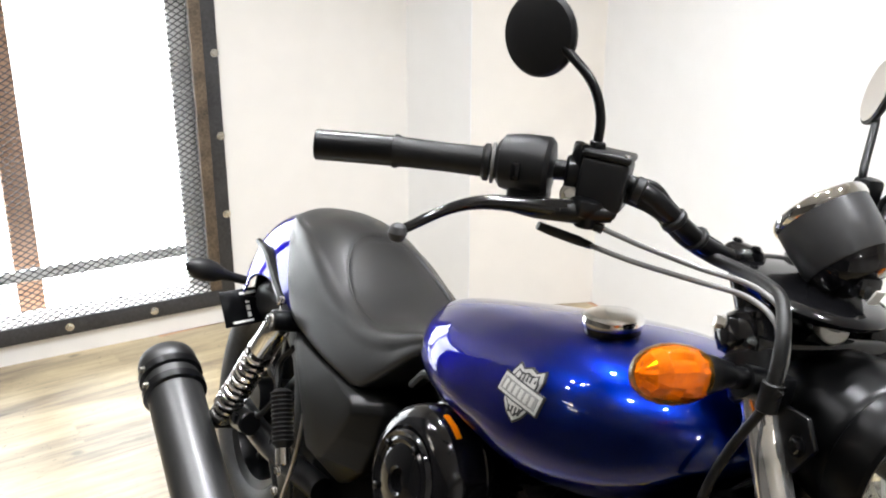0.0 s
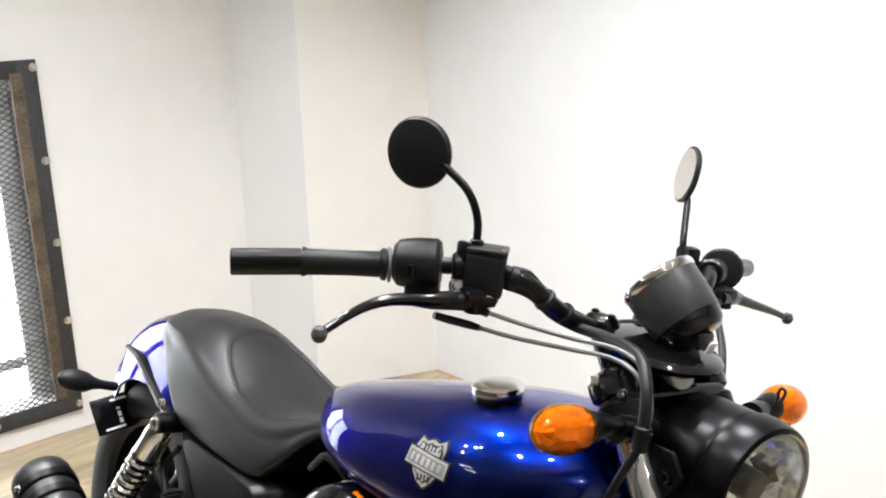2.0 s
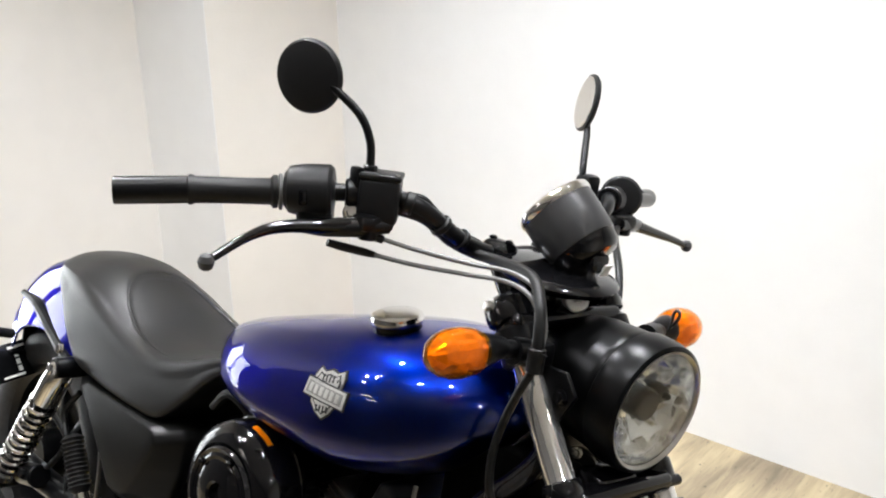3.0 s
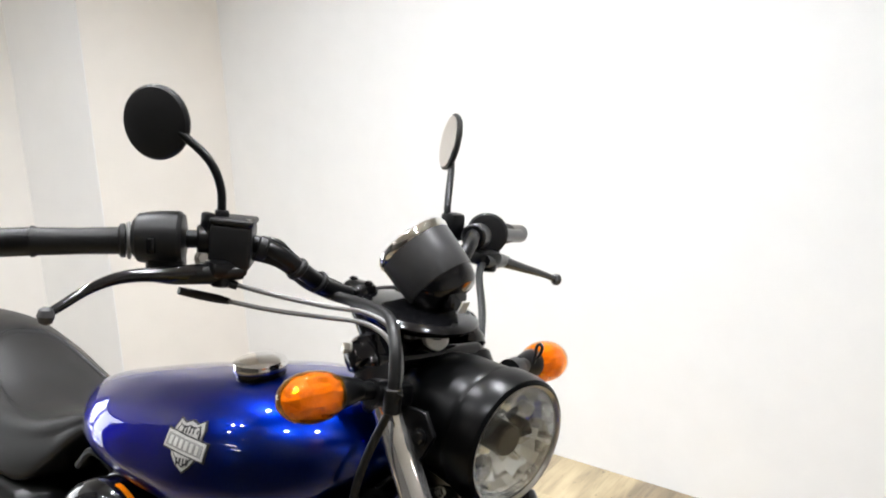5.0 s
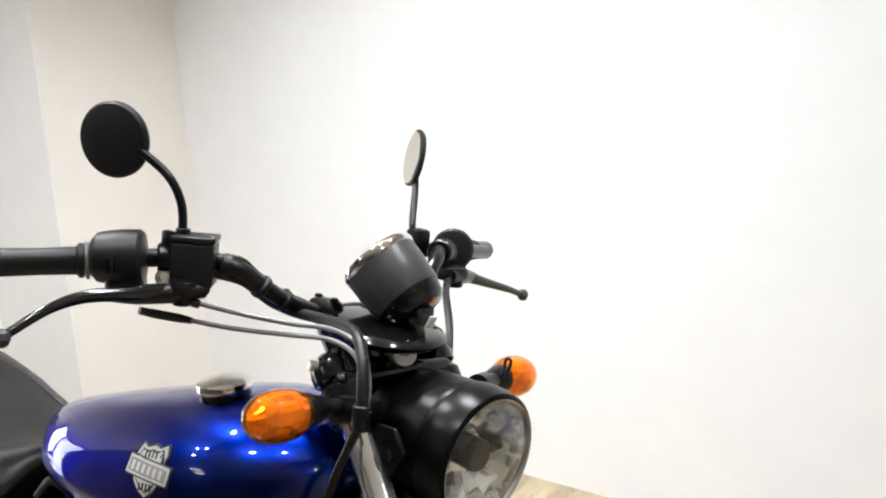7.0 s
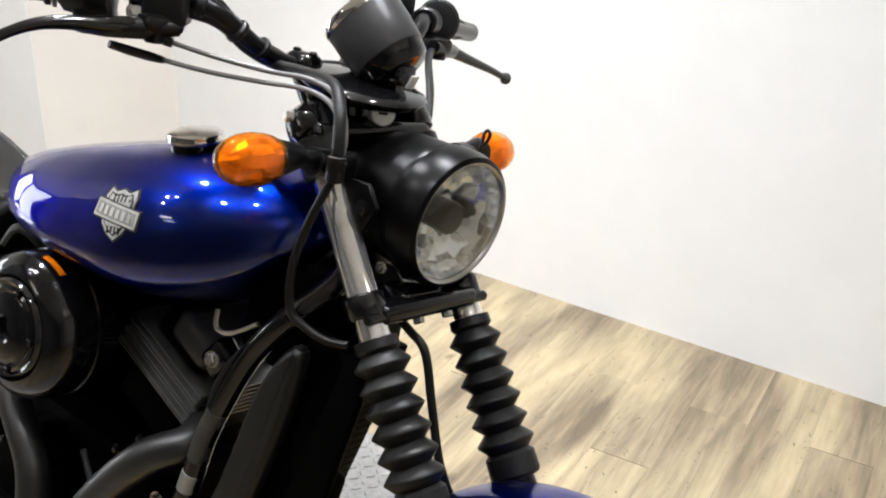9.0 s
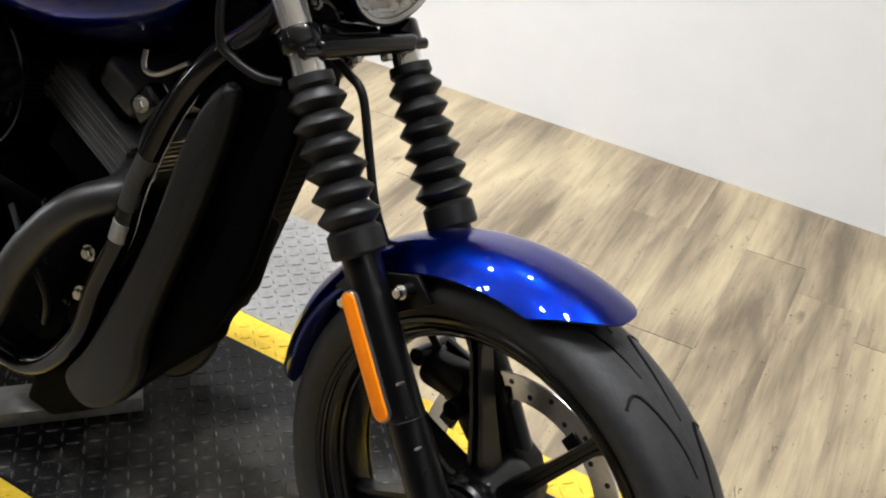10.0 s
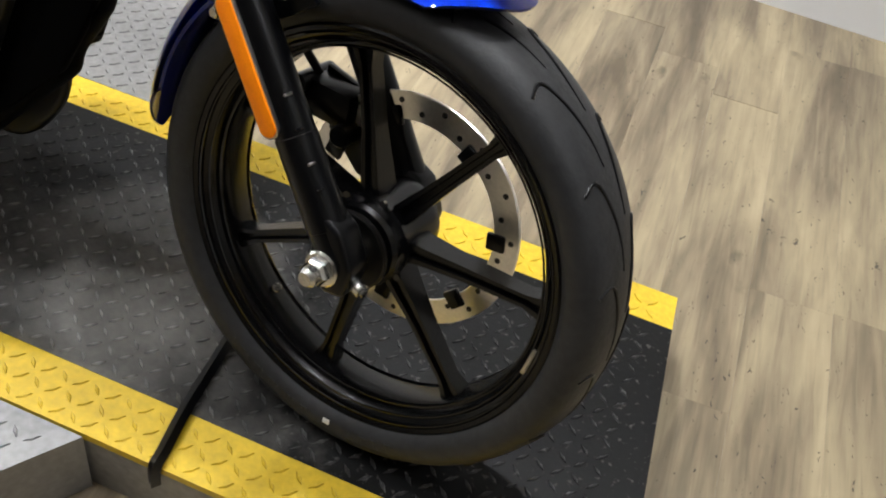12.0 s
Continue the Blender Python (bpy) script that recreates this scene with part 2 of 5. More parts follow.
def plank_material():
    m = material("vinyl_plank", (0.42, 0.34, 0.235), 0.33, vary=0.05, scale=3, rand=0.035)
    n, l = m.node_tree.nodes, m.node_tree.links
    tc = next(q for q in n if q.bl_idname == "ShaderNodeTexCoord")
    hsv = next(q for q in n if q.bl_idname == "ShaderNodeHueSaturation")
    info = next(q for q in n if q.bl_idname == "ShaderNodeObjectInfo")
    comb, spread, shift = n.new("ShaderNodeCombineXYZ"), n.new("ShaderNodeVectorMath"), n.new("ShaderNodeVectorMath")
    spread.operation, shift.operation = "SCALE", "ADD"
    spread.inputs["Scale"].default_value = 37
    l.new(info.outputs["Random"], comb.inputs[0]), l.new(info.outputs["Random"], comb.inputs[1])
    l.new(comb.outputs[0], spread.inputs[0])
    l.new(tc.outputs["Object"], shift.inputs[0]), l.new(spread.outputs[0], shift.inputs[1])

    place = n.new("ShaderNodeNewGeometry")

    def noise(across, along, detail, twist=0.0, joined=False):
        mp, q = n.new("ShaderNodeMapping"), n.new("ShaderNodeTexNoise")
        mp.inputs["Scale"].default_value = (across, along, 1)
        q.inputs["Scale"].default_value, q.inputs["Detail"].default_value, q.inputs["Distortion"].default_value = 1.0, detail, twist
        l.new(place.outputs["Position"] if joined else shift.outputs[0], mp.inputs["Vector"]), l.new(mp.outputs[0], q.inputs["Vector"])
        return q.outputs["Fac"]

    def mixed(a, b, share):
        q = n.new("ShaderNodeMix")
        q.inputs["Factor"].default_value = share
        l.new(a, q.inputs["A"]), l.new(b, q.inputs["B"])
        return q.outputs["Result"]

    def ranged(value, lo, hi, out0, out1):
        q = n.new("ShaderNodeMapRange")
        for key, v in (("From Min", lo), ("From Max", hi), ("To Min", out0), ("To Max", out1)):
            q.inputs[key].default_value = v
        l.new(value, q.inputs["Value"])
        return q.outputs[0]

    def darkened(colour, fac):
        q = n.new("ShaderNodeMix")
        q.data_type, q.blend_type = "RGBA", "MULTIPLY"
        q.inputs["Factor"].default_value = 1.0
        for s in q.inputs:
            if s.name == "A" and s.type == "RGBA":
                l.new(colour, s)
            if s.name == "B" and s.type == "RGBA":
                l.new(fac, s)
        return next(s for s in q.outputs if s.type == "RGBA")

    strips = mixed(noise(5, 1.0, 4, 0.6, True), mixed(noise(11, 1.7, 5, 0.8), noise(60, 4.5, 6, 0.8), 0.32), 0.52)
    ramp = n.new("ShaderNodeValToRGB")
    e = ramp.color_ramp.elements
    e[0].position, e[0].color = 0.385, (0.112, 0.086, 0.054, 1)
    e[1].position, e[1].color = 0.605, (0.405, 0.328, 0.205, 1)
    for at, c in ((0.435, (0.172, 0.134, 0.086, 1)), (0.48, (0.238, 0.190, 0.121, 1)), (0.535, (0.318, 0.256, 0.158, 1))):
        e.new(at).color = c
    l.new(strips, ramp.inputs["Fac"])
    streak = darkened(ramp.outputs["Color"], ranged(noise(120, 6, 3, 0.6), 0.30, 0.44, 0.86, 1.0))
    knot = n.new("ShaderNodeTexVoronoi")
    mp = n.new("ShaderNodeMapping")
    mp.inputs["Scale"].default_value = (7, 4, 1)
    l.new(shift.outputs[0], mp.inputs["Vector"]), l.new(mp.outputs[0], knot.inputs["Vector"])
    knot.inputs["Scale"].default_value = 1.0
    spots = darkened(streak, ranged(mixed(knot.outputs["Distance"], noise(60, 40, 3), 0.12), 0.09, 0.17, 0.45, 1.0))
    cracks = darkened(spots, ranged(noise(90, 42, 2, 1.5), 0.27, 0.31, 0.22, 1.0))
    l.new(cracks, hsv.inputs["Color"])
    return m


PLANK = plank_material()


# ---- mesh tools ----
def mesh_object(name, bm, mat, smooth=None):
    bmesh.ops.recalc_face_normals(bm, faces=bm.faces)
    if smooth:
        for f in bm.faces:
            f.smooth = True
        for e in bm.edges:
            if len(e.link_faces) == 2 and e.calc_face_angle(0) > radians(smooth):
                e.smooth = False
    data = bpy.data.meshes.new(name)
    bm.to_mesh(data)
    bm.free()
    data.materials.append(mat)
    return new(name, data)


def part(name, bm, mat, parent, label="", smooth=35):
    ob = mesh_object(name, bm, mat, smooth)
    ob.parent = parent
    if label:
        ob["label"] = label
    return ob


def moved(bm, m):
    bm.transform(m)
    return bm


def box(size, at=(0, 0, 0), bevel=0.004, m=None, segments=2):
    bm = bmesh.new()
    bmesh.ops.create_cube(bm, size=1)
    bmesh.ops.scale(bm, vec=size, verts=bm.verts)
    if bevel:
        bmesh.ops.bevel(bm, geom=bm.edges[:], offset=bevel, segments=segments, affect="EDGES", profile=0.5)
    bm.transform(Matrix.Translation(at))
    if m is not None:
        bm.transform(m)
    return bm


def span(a, b, bevel=0.004):
    return box([abs(q - p) for p, q in zip(a, b)], [(p + q) / 2 for p, q in zip(a, b)], bevel)


def join(*bms):
    out = bmesh.new()
    for bm in bms:
        data = bpy.data.meshes.new("join")
        bm.to_mesh(data)
        bm.free()
        out.from_mesh(data)
        bpy.data.meshes.remove(data)
    return out


def towards(a, b):
    """A frame at a whose z axis points to b."""
    d = Vector(b) - Vector(a)
    return Matrix.Translation(a) @ d.to_track_quat("Z", "Y").to_matrix().to_4x4()


def lathe(profile, m=None, steps=32, caps=(True, True)):
    """Rings of (radius, height) round the z axis, closed at both ends unless caps says otherwise."""
    bm = bmesh.new()
    rings = []
    for r, h in profile:
        rings.append([bm.verts.new((max(r, 1e-5) * math.cos(a), max(r, 1e-5) * math.sin(a), h)) for a in (2 * math.pi * i / steps for i in range(steps))])
    for p, q in zip(rings, rings[1:]):
        for i in range(steps):
            bm.faces.new((p[i], p[(i + 1) % steps], q[(i + 1) % steps], q[i]))
    if caps[0]:
        bm.faces.new(rings[0][::-1])
    if caps[1]:
        bm.faces.new(rings[-1])
    if m is not None:
        bm.transform(m)
    return bm


def rod(a, b, r, steps=16, bevel=0.15):
    h = (Vector(b) - Vector(a)).length
    e = min(r * bevel, h * 0.2)
    return lathe([(r - e, 0), (r, e), (r, h - e), (r - e, h)], towards(a, b), steps)


def curve_points(pts, per=8):
    pts = [Vector(p) for p in pts]
    ext = [2 * pts[0] - pts[1], *pts, 2 * pts[-1] - pts[-2]]
    out = []
    for i in range(1, len(ext) - 2):
        a, b, c, d = ext[i - 1 : i + 3]
        for k in range(per):
            t = k / per
            out.append(0.5 * (2 * b + (c - a) * t + (2 * a - 5 * b + 4 * c - d) * t * t + (3 * b - a - 3 * c + d) * t**3))
    return out + [pts[-1]]


def tube(pts, r, steps=14, per=8):
    """A round tube along smooth points; r may be one radius or one per given point."""
    path = curve_points(pts, per) if per > 1 else [Vector(p) for p in pts]
    n = len(path)
    rs = [r] * n if not isinstance(r, (list, tuple)) else [float(v) for v in np.interp(np.linspace(0, 1, n), np.linspace(0, 1, len(r)), r)]
    bm, rings = bmesh.new(), []
    up = Vector((0.123, 0.2, 1)).normalized()
    for i, p in enumerate(path):
        d = (path[min(i + 1, n - 1)] - path[max(i - 1, 0)]).normalized()
        u = d.cross(up)
        u = u.normalized() if u.length > 1e-4 else Vector((1, 0, 0))
        v = u.cross(d).normalized()
        up = v
        rings.append([bm.verts.new(p + rs[i] * (math.cos(a) * u + math.sin(a) * v)) for a in (2 * math.pi * k / steps for k in range(steps))])
    for p, q in zip(rings, rings[1:]):
        for k in range(steps):
            bm.faces.new((p[k], p[(k + 1) % steps], q[(k + 1) % steps], q[k]))
    bm.faces.new(rings[0][::-1]), bm.faces.new(rings[-1])
    return bm


def loft(rings, cap=True):
    bm, made = bmesh.new(), []
    for ring in rings:
        made.append([bm.verts.new(p) for p in ring])
    n = len(made[0])
    for p, q in zip(made, made[1:]):
        for k in range(n):
            bm.faces.new((p[k], p[(k + 1) % n], q[(k + 1) % n], q[k]))
    if cap:
        bm.faces.new(made[0][::-1]), bm.faces.new(made[-1])
    return bm


def slab(outline, y0, y1, bevel=0.006, segments=2):
    """An outline of (x, z) given thickness along y."""
    bm = bmesh.new()
    a = [bm.verts.new((x, y0, z)) for x, z in outline]
    b = [bm.verts.new((x, y1, z)) for x, z in outline]
    bm.faces.new(a), bm.faces.new(b[::-1])
    n = len(a)
    for i in range(n):
        bm.faces.new((a[i], b[i], b[(i + 1) % n], a[(i + 1) % n]))
    bmesh.ops.recalc_face_normals(bm, faces=bm.faces)
    if bevel:
        bmesh.ops.bevel(bm, geom=bm.edges[:], offset=bevel, segments=segments, affect="EDGES", profile=0.5)
    return bm


def smooth_outline(pts, per=6):
    out = []
    n = len(pts)
    for i in range(n):
        a, b, c, d = (Vector(pts[(i + k) % n]) for k in (-1, 0, 1, 2))
        for k in range(per):
            t = k / per
            out.append(tuple(0.5 * (2 * b + (c - a) * t + (2 * a - 5 * b + 4 * c - d) * t * t + (3 * b - a - 3 * c + d) * t**3)))
    return out


def interp(rows, x):
    """Smooth values at x through rows of x, value, value..."""
    n = len(rows)
    i = max(0, min(n - 2, sum(r[0] <= x for r in rows) - 1))
    a, b = rows[i], rows[i + 1]
    before, after = rows[max(i - 1, 0)], rows[min(i + 2, n - 1)]
    h = b[0] - a[0]
    t = (x - a[0]) / h
    out = []
    for k in range(1, len(a)):
        m0 = (b[k] - before[k]) / (b[0] - before[0]) * h
        m1 = (after[k] - a[k]) / (after[0] - a[0]) * h
        out.append((2 * t**3 - 3 * t**2 + 1) * a[k] + (t**3 - 2 * t**2 + t) * m0 + (3 * t**2 - 2 * t**3) * b[k] + (t**3 - t**2) * m1)
    return out


def bolt(at, to, r=0.008, h=0.006):
    """A hexagon head with a washer, at a place, facing to."""
    m = towards(at, Vector(at) + Vector(to))
    return join(lathe([(r * 1.35, 0), (r * 1.35, 0.0015)], m, 18), lathe([(r, 0.0015), (r, h), (r * 0.8, h + 0.0015)], m, 6))


# ---- the room ----
FLOOR = -0.115
ROOM = Matrix.Rotation(radians(-2.5), 4, "Z")
WIN_X, WALL_Y, TOP = -3.16, 1.788, 2.9
EAST, SOUTH = 3.2, -4.2


def setting(name, bm, mat, label, category):
    ob = mesh_object(name, moved(bm, ROOM), mat, 35)
    return tagged(ob, label, category, kind="structure")


WY0, WY1, WZ0, WZ1 = -0.76, 0.392, 0.02, 1.185
CORNER_X, PANEL_Y = -2.617, 1.215
COLUMN = (-2.80, 1.288)


def north(x):
    """The white wall runs a little askew to the window wall."""
    return 1.752 + 0.0165 * (x - CORNER_X)


def prism(foot):
    """A footprint raised from the floor to the ceiling."""
    bm = bmesh.new()
    low, high = [bm.verts.new((x, y, FLOOR)) for x, y in foot], [bm.verts.new((x, y, TOP)) for x, y in foot]
    bm.faces.new(low), bm.faces.new(high[::-1])
    for i in range(len(foot)):
        j = (i + 1) % len(foot)
        bm.faces.new((low[i], low[j], high[j], high[i]))
    return bm


setting("wall_north", prism([(CORNER_X, north(CORNER_X)), (EAST, north(EAST)), (EAST, north(EAST) + 0.12), (CORNER_X, north(CORNER_X) + 0.12)]), PAINT_WHITE, "smooth white painted wall meeting the plank floor", "wall")
setting("wall_west", join(
    span((WIN_X - 0.14, WY1 + 0.07, FLOOR), (WIN_X, PANEL_Y, TOP), 0),
    span((WIN_X - 0.14, WY0 - 0.07, WZ1 + 0.06), (WIN_X, WY1 + 0.07, TOP), 0),
    span((WIN_X - 0.14, WY0 - 0.07, FLOOR), (WIN_X, WY1 + 0.07, WZ0 - 0.04), 0)), PAINT_CREAM, "cream painted wall round the meshed window", "wall")
# Unseen stretch of wall, kept dark so the tank reflects little here.
setting("wall_west_far", span((WIN_X - 0.14, SOUTH, FLOOR), (WIN_X, WY0 - 0.07, TOP), 0), DULL, "unseen wall beyond the window, dark grey to keep reflections dark", "wall")
setting("wall_corner", prism([(WIN_X, PANEL_Y), COLUMN, (CORNER_X, north(CORNER_X)), (CORNER_X, north(CORNER_X) + 0.12), (WIN_X - 0.14, WALL_Y + 0.12), (WIN_X - 0.14, PANEL_Y)]), PAINT_DIM_SIDE, "boxed-in column filling the corner of the room, toned beige for its dimmer side", "wall")
# Thin white skin paints the column's lit face paler than its other side.
setting("pilaster", prism([(WIN_X, PANEL_Y - 0.004), (COLUMN[0] - 0.001, COLUMN[1] - 0.004), (COLUMN[0] - 0.001, COLUMN[1] + 0.004), (WIN_X, PANEL_Y + 0.004)]), PAINT_WHITE, "thin white skin that makes the column's lit face paler", "pilaster")
setting("wall_south", span((WIN_X, SOUTH - 0.12, FLOOR), (EAST, SOUTH, TOP), 0), DULL, "unseen wall behind the lift, dark grey to keep reflections dark", "wall")
setting("wall_east", span((EAST, SOUTH, FLOOR), (EAST + 0.12, WALL_Y + 0.12, TOP), 0), PALE, "unseen pale grey wall closing the room and brightening the headlamp", "wall")
setting("ceiling", span((WIN_X - 0.14, SOUTH - 0.12, TOP), (EAST + 0.12, WALL_Y + 0.12, TOP + 0.1), 0), CEILING, "plain white painted ceiling", "ceiling")
# ---- window with its mesh guard ----
window = tagged(new("window_1"), "bright window behind expanded metal mesh in a bolted dark steel frame", "window", kind="structure")
window.matrix_world = ROOM
FW = 0.066
OUT0, OUT1, ZB, ZT = WY0 - FW, WY1 + FW, WZ0 - 0.06, WZ1 + 0.062
steel = part("window_frame", join(
    span((WIN_X + 0.001, WY1, ZB), (WIN_X + 0.012, OUT1, ZT), 0.002), span((WIN_X + 0.001, OUT0, ZB), (WIN_X + 0.012, WY0, ZT), 0.002),
    span((WIN_X + 0.0015, WY0, ZB), (WIN_X + 0.012, WY1, WZ0), 0.002), span((WIN_X + 0.0015, WY0, WZ1), (WIN_X + 0.012, WY1, ZT), 0.002)), DARK_STEEL, window, "dark angle-iron frame")
part("jamb", join(span((WIN_X - 0.14, WY1 - 0.004, WZ0 - 0.03), (WIN_X - 0.002, WY1 + 0.06, WZ1 + 0.05), 0.003),
                  span((WIN_X - 0.14, WY0 - 0.06, WZ0 - 0.03), (WIN_X - 0.002, WY0 + 0.004, WZ1 + 0.05), 0.003)), DARK_STEEL, window, "dark jamb")
part("timber_strip", span((WIN_X + 0.002, WY1 - 0.028, WZ0 + 0.004), (WIN_X + 0.02, WY1 + 0.014, WZ1 + 0.02), 0.003), JAMB, window, "worn timber strip")
part("window_sill", span((WIN_X - 0.14, WY0, WZ0 - 0.035), (WIN_X - 0.004, WY1 - 0.006, WZ0 - 0.002), 0.003), PAINT_CREAM, window)
part("window_frame_outer", join(span((WIN_X - 0.13, WY1 - 0.075, WZ0), (WIN_X - 0.1, WY1 - 0.006, WZ1), 0.004),
                                span((WIN_X - 0.129, WY0 + 0.006, WZ0 + 0.12), (WIN_X - 0.1, WY1 - 0.08, WZ0 + 0.16), 0.004)), PAINT_WHITE, window, "white sash bars")
part("timber_post", span((WIN_X - 0.30, -0.27, -0.1), (WIN_X - 0.22, -0.185, 1.5), 0.004), POST, window, "brown timber post outside the glass")
strands, faces = [], []
PY, PZ, TW = 0.034, 0.021, 0.0017
u0, u1 = WY0, WY1 - 0.03
n_lines = int((u1 - u0) / PY + (WZ1 - WZ0) / PZ) + 2
for sign in (1, -1):
    for k in range(n_lines):
        c = (u0 if sign > 0 else u1) + sign * (k * PY - (WZ1 - WZ0) / PZ * PY)
        za, zb = WZ0, WZ1
        ya, yb = c, c + sign * (zb - za) / PZ * PY
        lo, hi = (ya, yb) if ya < yb else (yb, ya)
        if hi <= u0 or lo >= u1:
            continue
        slope = (zb - za) / (yb - ya)
        a_y, b_y = max(lo, u0), min(hi, u1)
        a_z, b_z = za + (a_y - ya) * slope, za + (b_y - ya) * slope
        d = Vector((0, b_y - a_y, b_z - a_z)).normalized()
        w = Vector((0, -d.z, d.y)) * TW
        x = WIN_X + 0.004 + 0.002 * sign
        i = len(strands)
        for p in ((x, a_y, a_z), (x, b_y, b_z)):
            for off in (w + Vector((TW, 0, 0)), w - Vector((TW, 0, 0)), -w - Vector((TW, 0, 0)), -w + Vector((TW, 0, 0))):
                strands.append(Vector(p) + off)
        faces += [(i, i + 1, i + 5, i + 4), (i + 1, i + 2, i + 6, i + 5), (i + 2, i + 3, i + 7, i + 6), (i + 3, i, i + 4, i + 7)]
data = bpy.data.meshes.new("mesh_guard")
data.from_pydata(strands, [], faces)
data.materials.append(DARK_STEEL)
guard = new("mesh_guard", data)
guard.parent = window
tagged(guard, "dark expanded metal mesh", kind="stuff")
for z in (1.221, 0.9, 0.606, 0.313, -0.012):
    part("bolt", bolt((WIN_X + 0.012, WY1 + 0.054, z), (1, 0, 0), 0.011, 0.005), ZINC, window, "silver dome bolt")
for k in range(3):
    part("bolt", bolt((WIN_X + 0.012, WY1 + 0.054 - 0.295 * (k + 1), -0.012), (1, 0, 0), 0.011, 0.005), ZINC, window)
sky = mesh_object("backdrop", moved(span((WIN_X - 1.3, -4, -1), (WIN_X - 1.25, 3, 3.5), 0), ROOM), DAYLIGHT)
tagged(sky, "bright overcast daylight outside the window", "backdrop", kind="structure")

# ---- ceiling lights, inferred and added ----
# First four follow glints on the paint; the rest are added, unseen, for brightness.
for x, y, watts in ((-2.45, -0.9, 11), (-2.62, -1.45, 9), (-2.1, -0.85, 11), (-1.9, -0.75, 12), (-1.75, 0.35, 46), (-0.72, -0.62, 18), (-0.2, -0.08, 12), (-0.9, 0.95, 46), (0.35, 0.72, 27), (2.1, -0.9, 24), (2.3, 0.6, 14)):
    spot = tagged(new("unseen_ceiling_light"), "small round ceiling spotlight out of view, lit, several added only for brightness", "ceiling light", group="ceiling spotlights")
    spot.location = (x, y, TOP)
    part("rim", lathe([(0.062, -0.004), (0.066, -0.012), (0.056, -0.014), (0.05, -0.004)]), PAINT_WHITE, spot, "white rim")
    part("diffuser", lathe([(0.05, -0.003), (0.05, -0.008)]), GLOW, spot, "glowing diffuser")
    lamp("spot_glow", "AREA", (x, y, TOP - 0.02), (x, y, 0), watts * 0.755, 0.1, spread=130 if x < -1.6 and y < 0 else 104 if y > 0.2 else 125)
for x, y in ((-2.75, -2.9), (-2.6, -3.5)):
    strip = tagged(new("strip_light"), "slim white strip light under the ceiling, lit", "ceiling light", group="strip lights")
    strip.location = (x, y, TOP)
    part("housing", box((0.7, 0.07, 0.03), (0, 0, -0.016), 0.004), PAINT_WHITE, strip, "white housing")
    part("diffuser", box((0.66, 0.05, 0.02), (0, 0, -0.04), 0.006), GLOW, strip, "glowing diffuser")

# ---- tread-plate lift ----
LIFT_Y0, LIFT_Y1, LIFT_X0, LIFT_X1 = -0.178, 0.445, -1.82, 0.42


def tread(x0, x1, y0, y1, z_of, pitch=0.0245, skip=None):
    """Raised lozenges, alternately turned, over a rectangle."""
    v, f = [], []
    nx, ny = int((x1 - x0) / pitch), int((y1 - y0) / pitch)
    for i in range(nx):
        for j in range(ny):
            cx, cy = x0 + (i + 0.5) * pitch, y0 + (j + 0.5) * pitch
            if skip and skip(cx, cy):
                continue
            a = radians(45 if (i + j) % 2 else -45)
            ux, uy = Vector((math.cos(a), math.sin(a), 0)) * 0.0112, Vector((-math.sin(a), math.cos(a), 0)) * 0.0030
            k = len(v)
            base = Vector((cx, cy, 0))
            for p in (-ux, uy, ux, -uy):
                q = base + p
                v.append((q.x, q.y, z_of(q.x) + 0.0002))
            for p in (-0.72 * ux, 0.5 * uy, 0.72 * ux, -0.5 * uy):
                q = base + p
                v.append((q.x, q.y, z_of(q.x) + 0.0023))
            f += [(k + 4, k + 5, k + 6, k + 7)] + [(k + s, k + (s + 1) % 4, k + 4 + (s + 1) % 4, k + 4 + s) for s in range(4)]
    data = bpy.data.meshes.new("tread")
    data.from_pydata(v, [], f)
    return data


def front_edge(y):
    """The deck's front edge, a little askew."""
    return 0.420 - 0.085 * y


def runway(name, y0, y1, mat, label, parent):
    ob = part(name, loft([[(a, y0, 0), (b, y1, 0), (b, y1, -0.012), (a, y0, -0.012)] for a, b in ((LIFT_X0, LIFT_X0), (front_edge(y0), front_edge(y1)))]), mat, parent, label, smooth=20)
    data = tread(LIFT_X0, front_edge(y1) - 0.004, y0 + 0.002, y1 - 0.002, lambda x: 0.0)
    data.materials.append(TREAD_WORN if mat is TREAD_BLACK else mat)
    t = new("tread", data)
    t.parent = ob
    tagged(t, kind="stuff")
    return ob


lift = tagged(new("motorcycle_lift"), "low motorcycle lift with black tread plate and yellow edges", "lift")
runway("deck", -0.092, 0.372, TREAD_BLACK, "scuffed black tread-plate deck", lift)
runway("edge_stripe", LIFT_Y0, -0.0925, TREAD_YELLOW, "yellow painted tread edge", lift)
runway("edge_stripe", 0.3725, LIFT_Y1, TREAD_YELLOW, "yellow painted tread edge", lift)
part("front_skirt", loft([[(front_edge(y) - 0.006, y, -0.0125), (front_edge(y) - 0.002, y, -0.0125), (front_edge(y) - 0.002, y, FLOOR), (front_edge(y) - 0.006, y, FLOOR)] for y in (LIFT_Y0 + 0.013, LIFT_Y1 - 0.013)]), TREAD_BLACK, lift, "black front skirt")
part("side_skirt", span((LIFT_X0, LIFT_Y0 + 0.003, FLOOR), (0.42, LIFT_Y0 + 0.012, -0.0125), 0.001), TREAD_SILVER, lift, "bare aluminium side skirt")
part("side_skirt", span((LIFT_X0, LIFT_Y1 - 0.012, FLOOR), (0.37, LIFT_Y1 - 0.003, -0.0125), 0.001), TREAD_SILVER, lift, "bare aluminium side skirt")
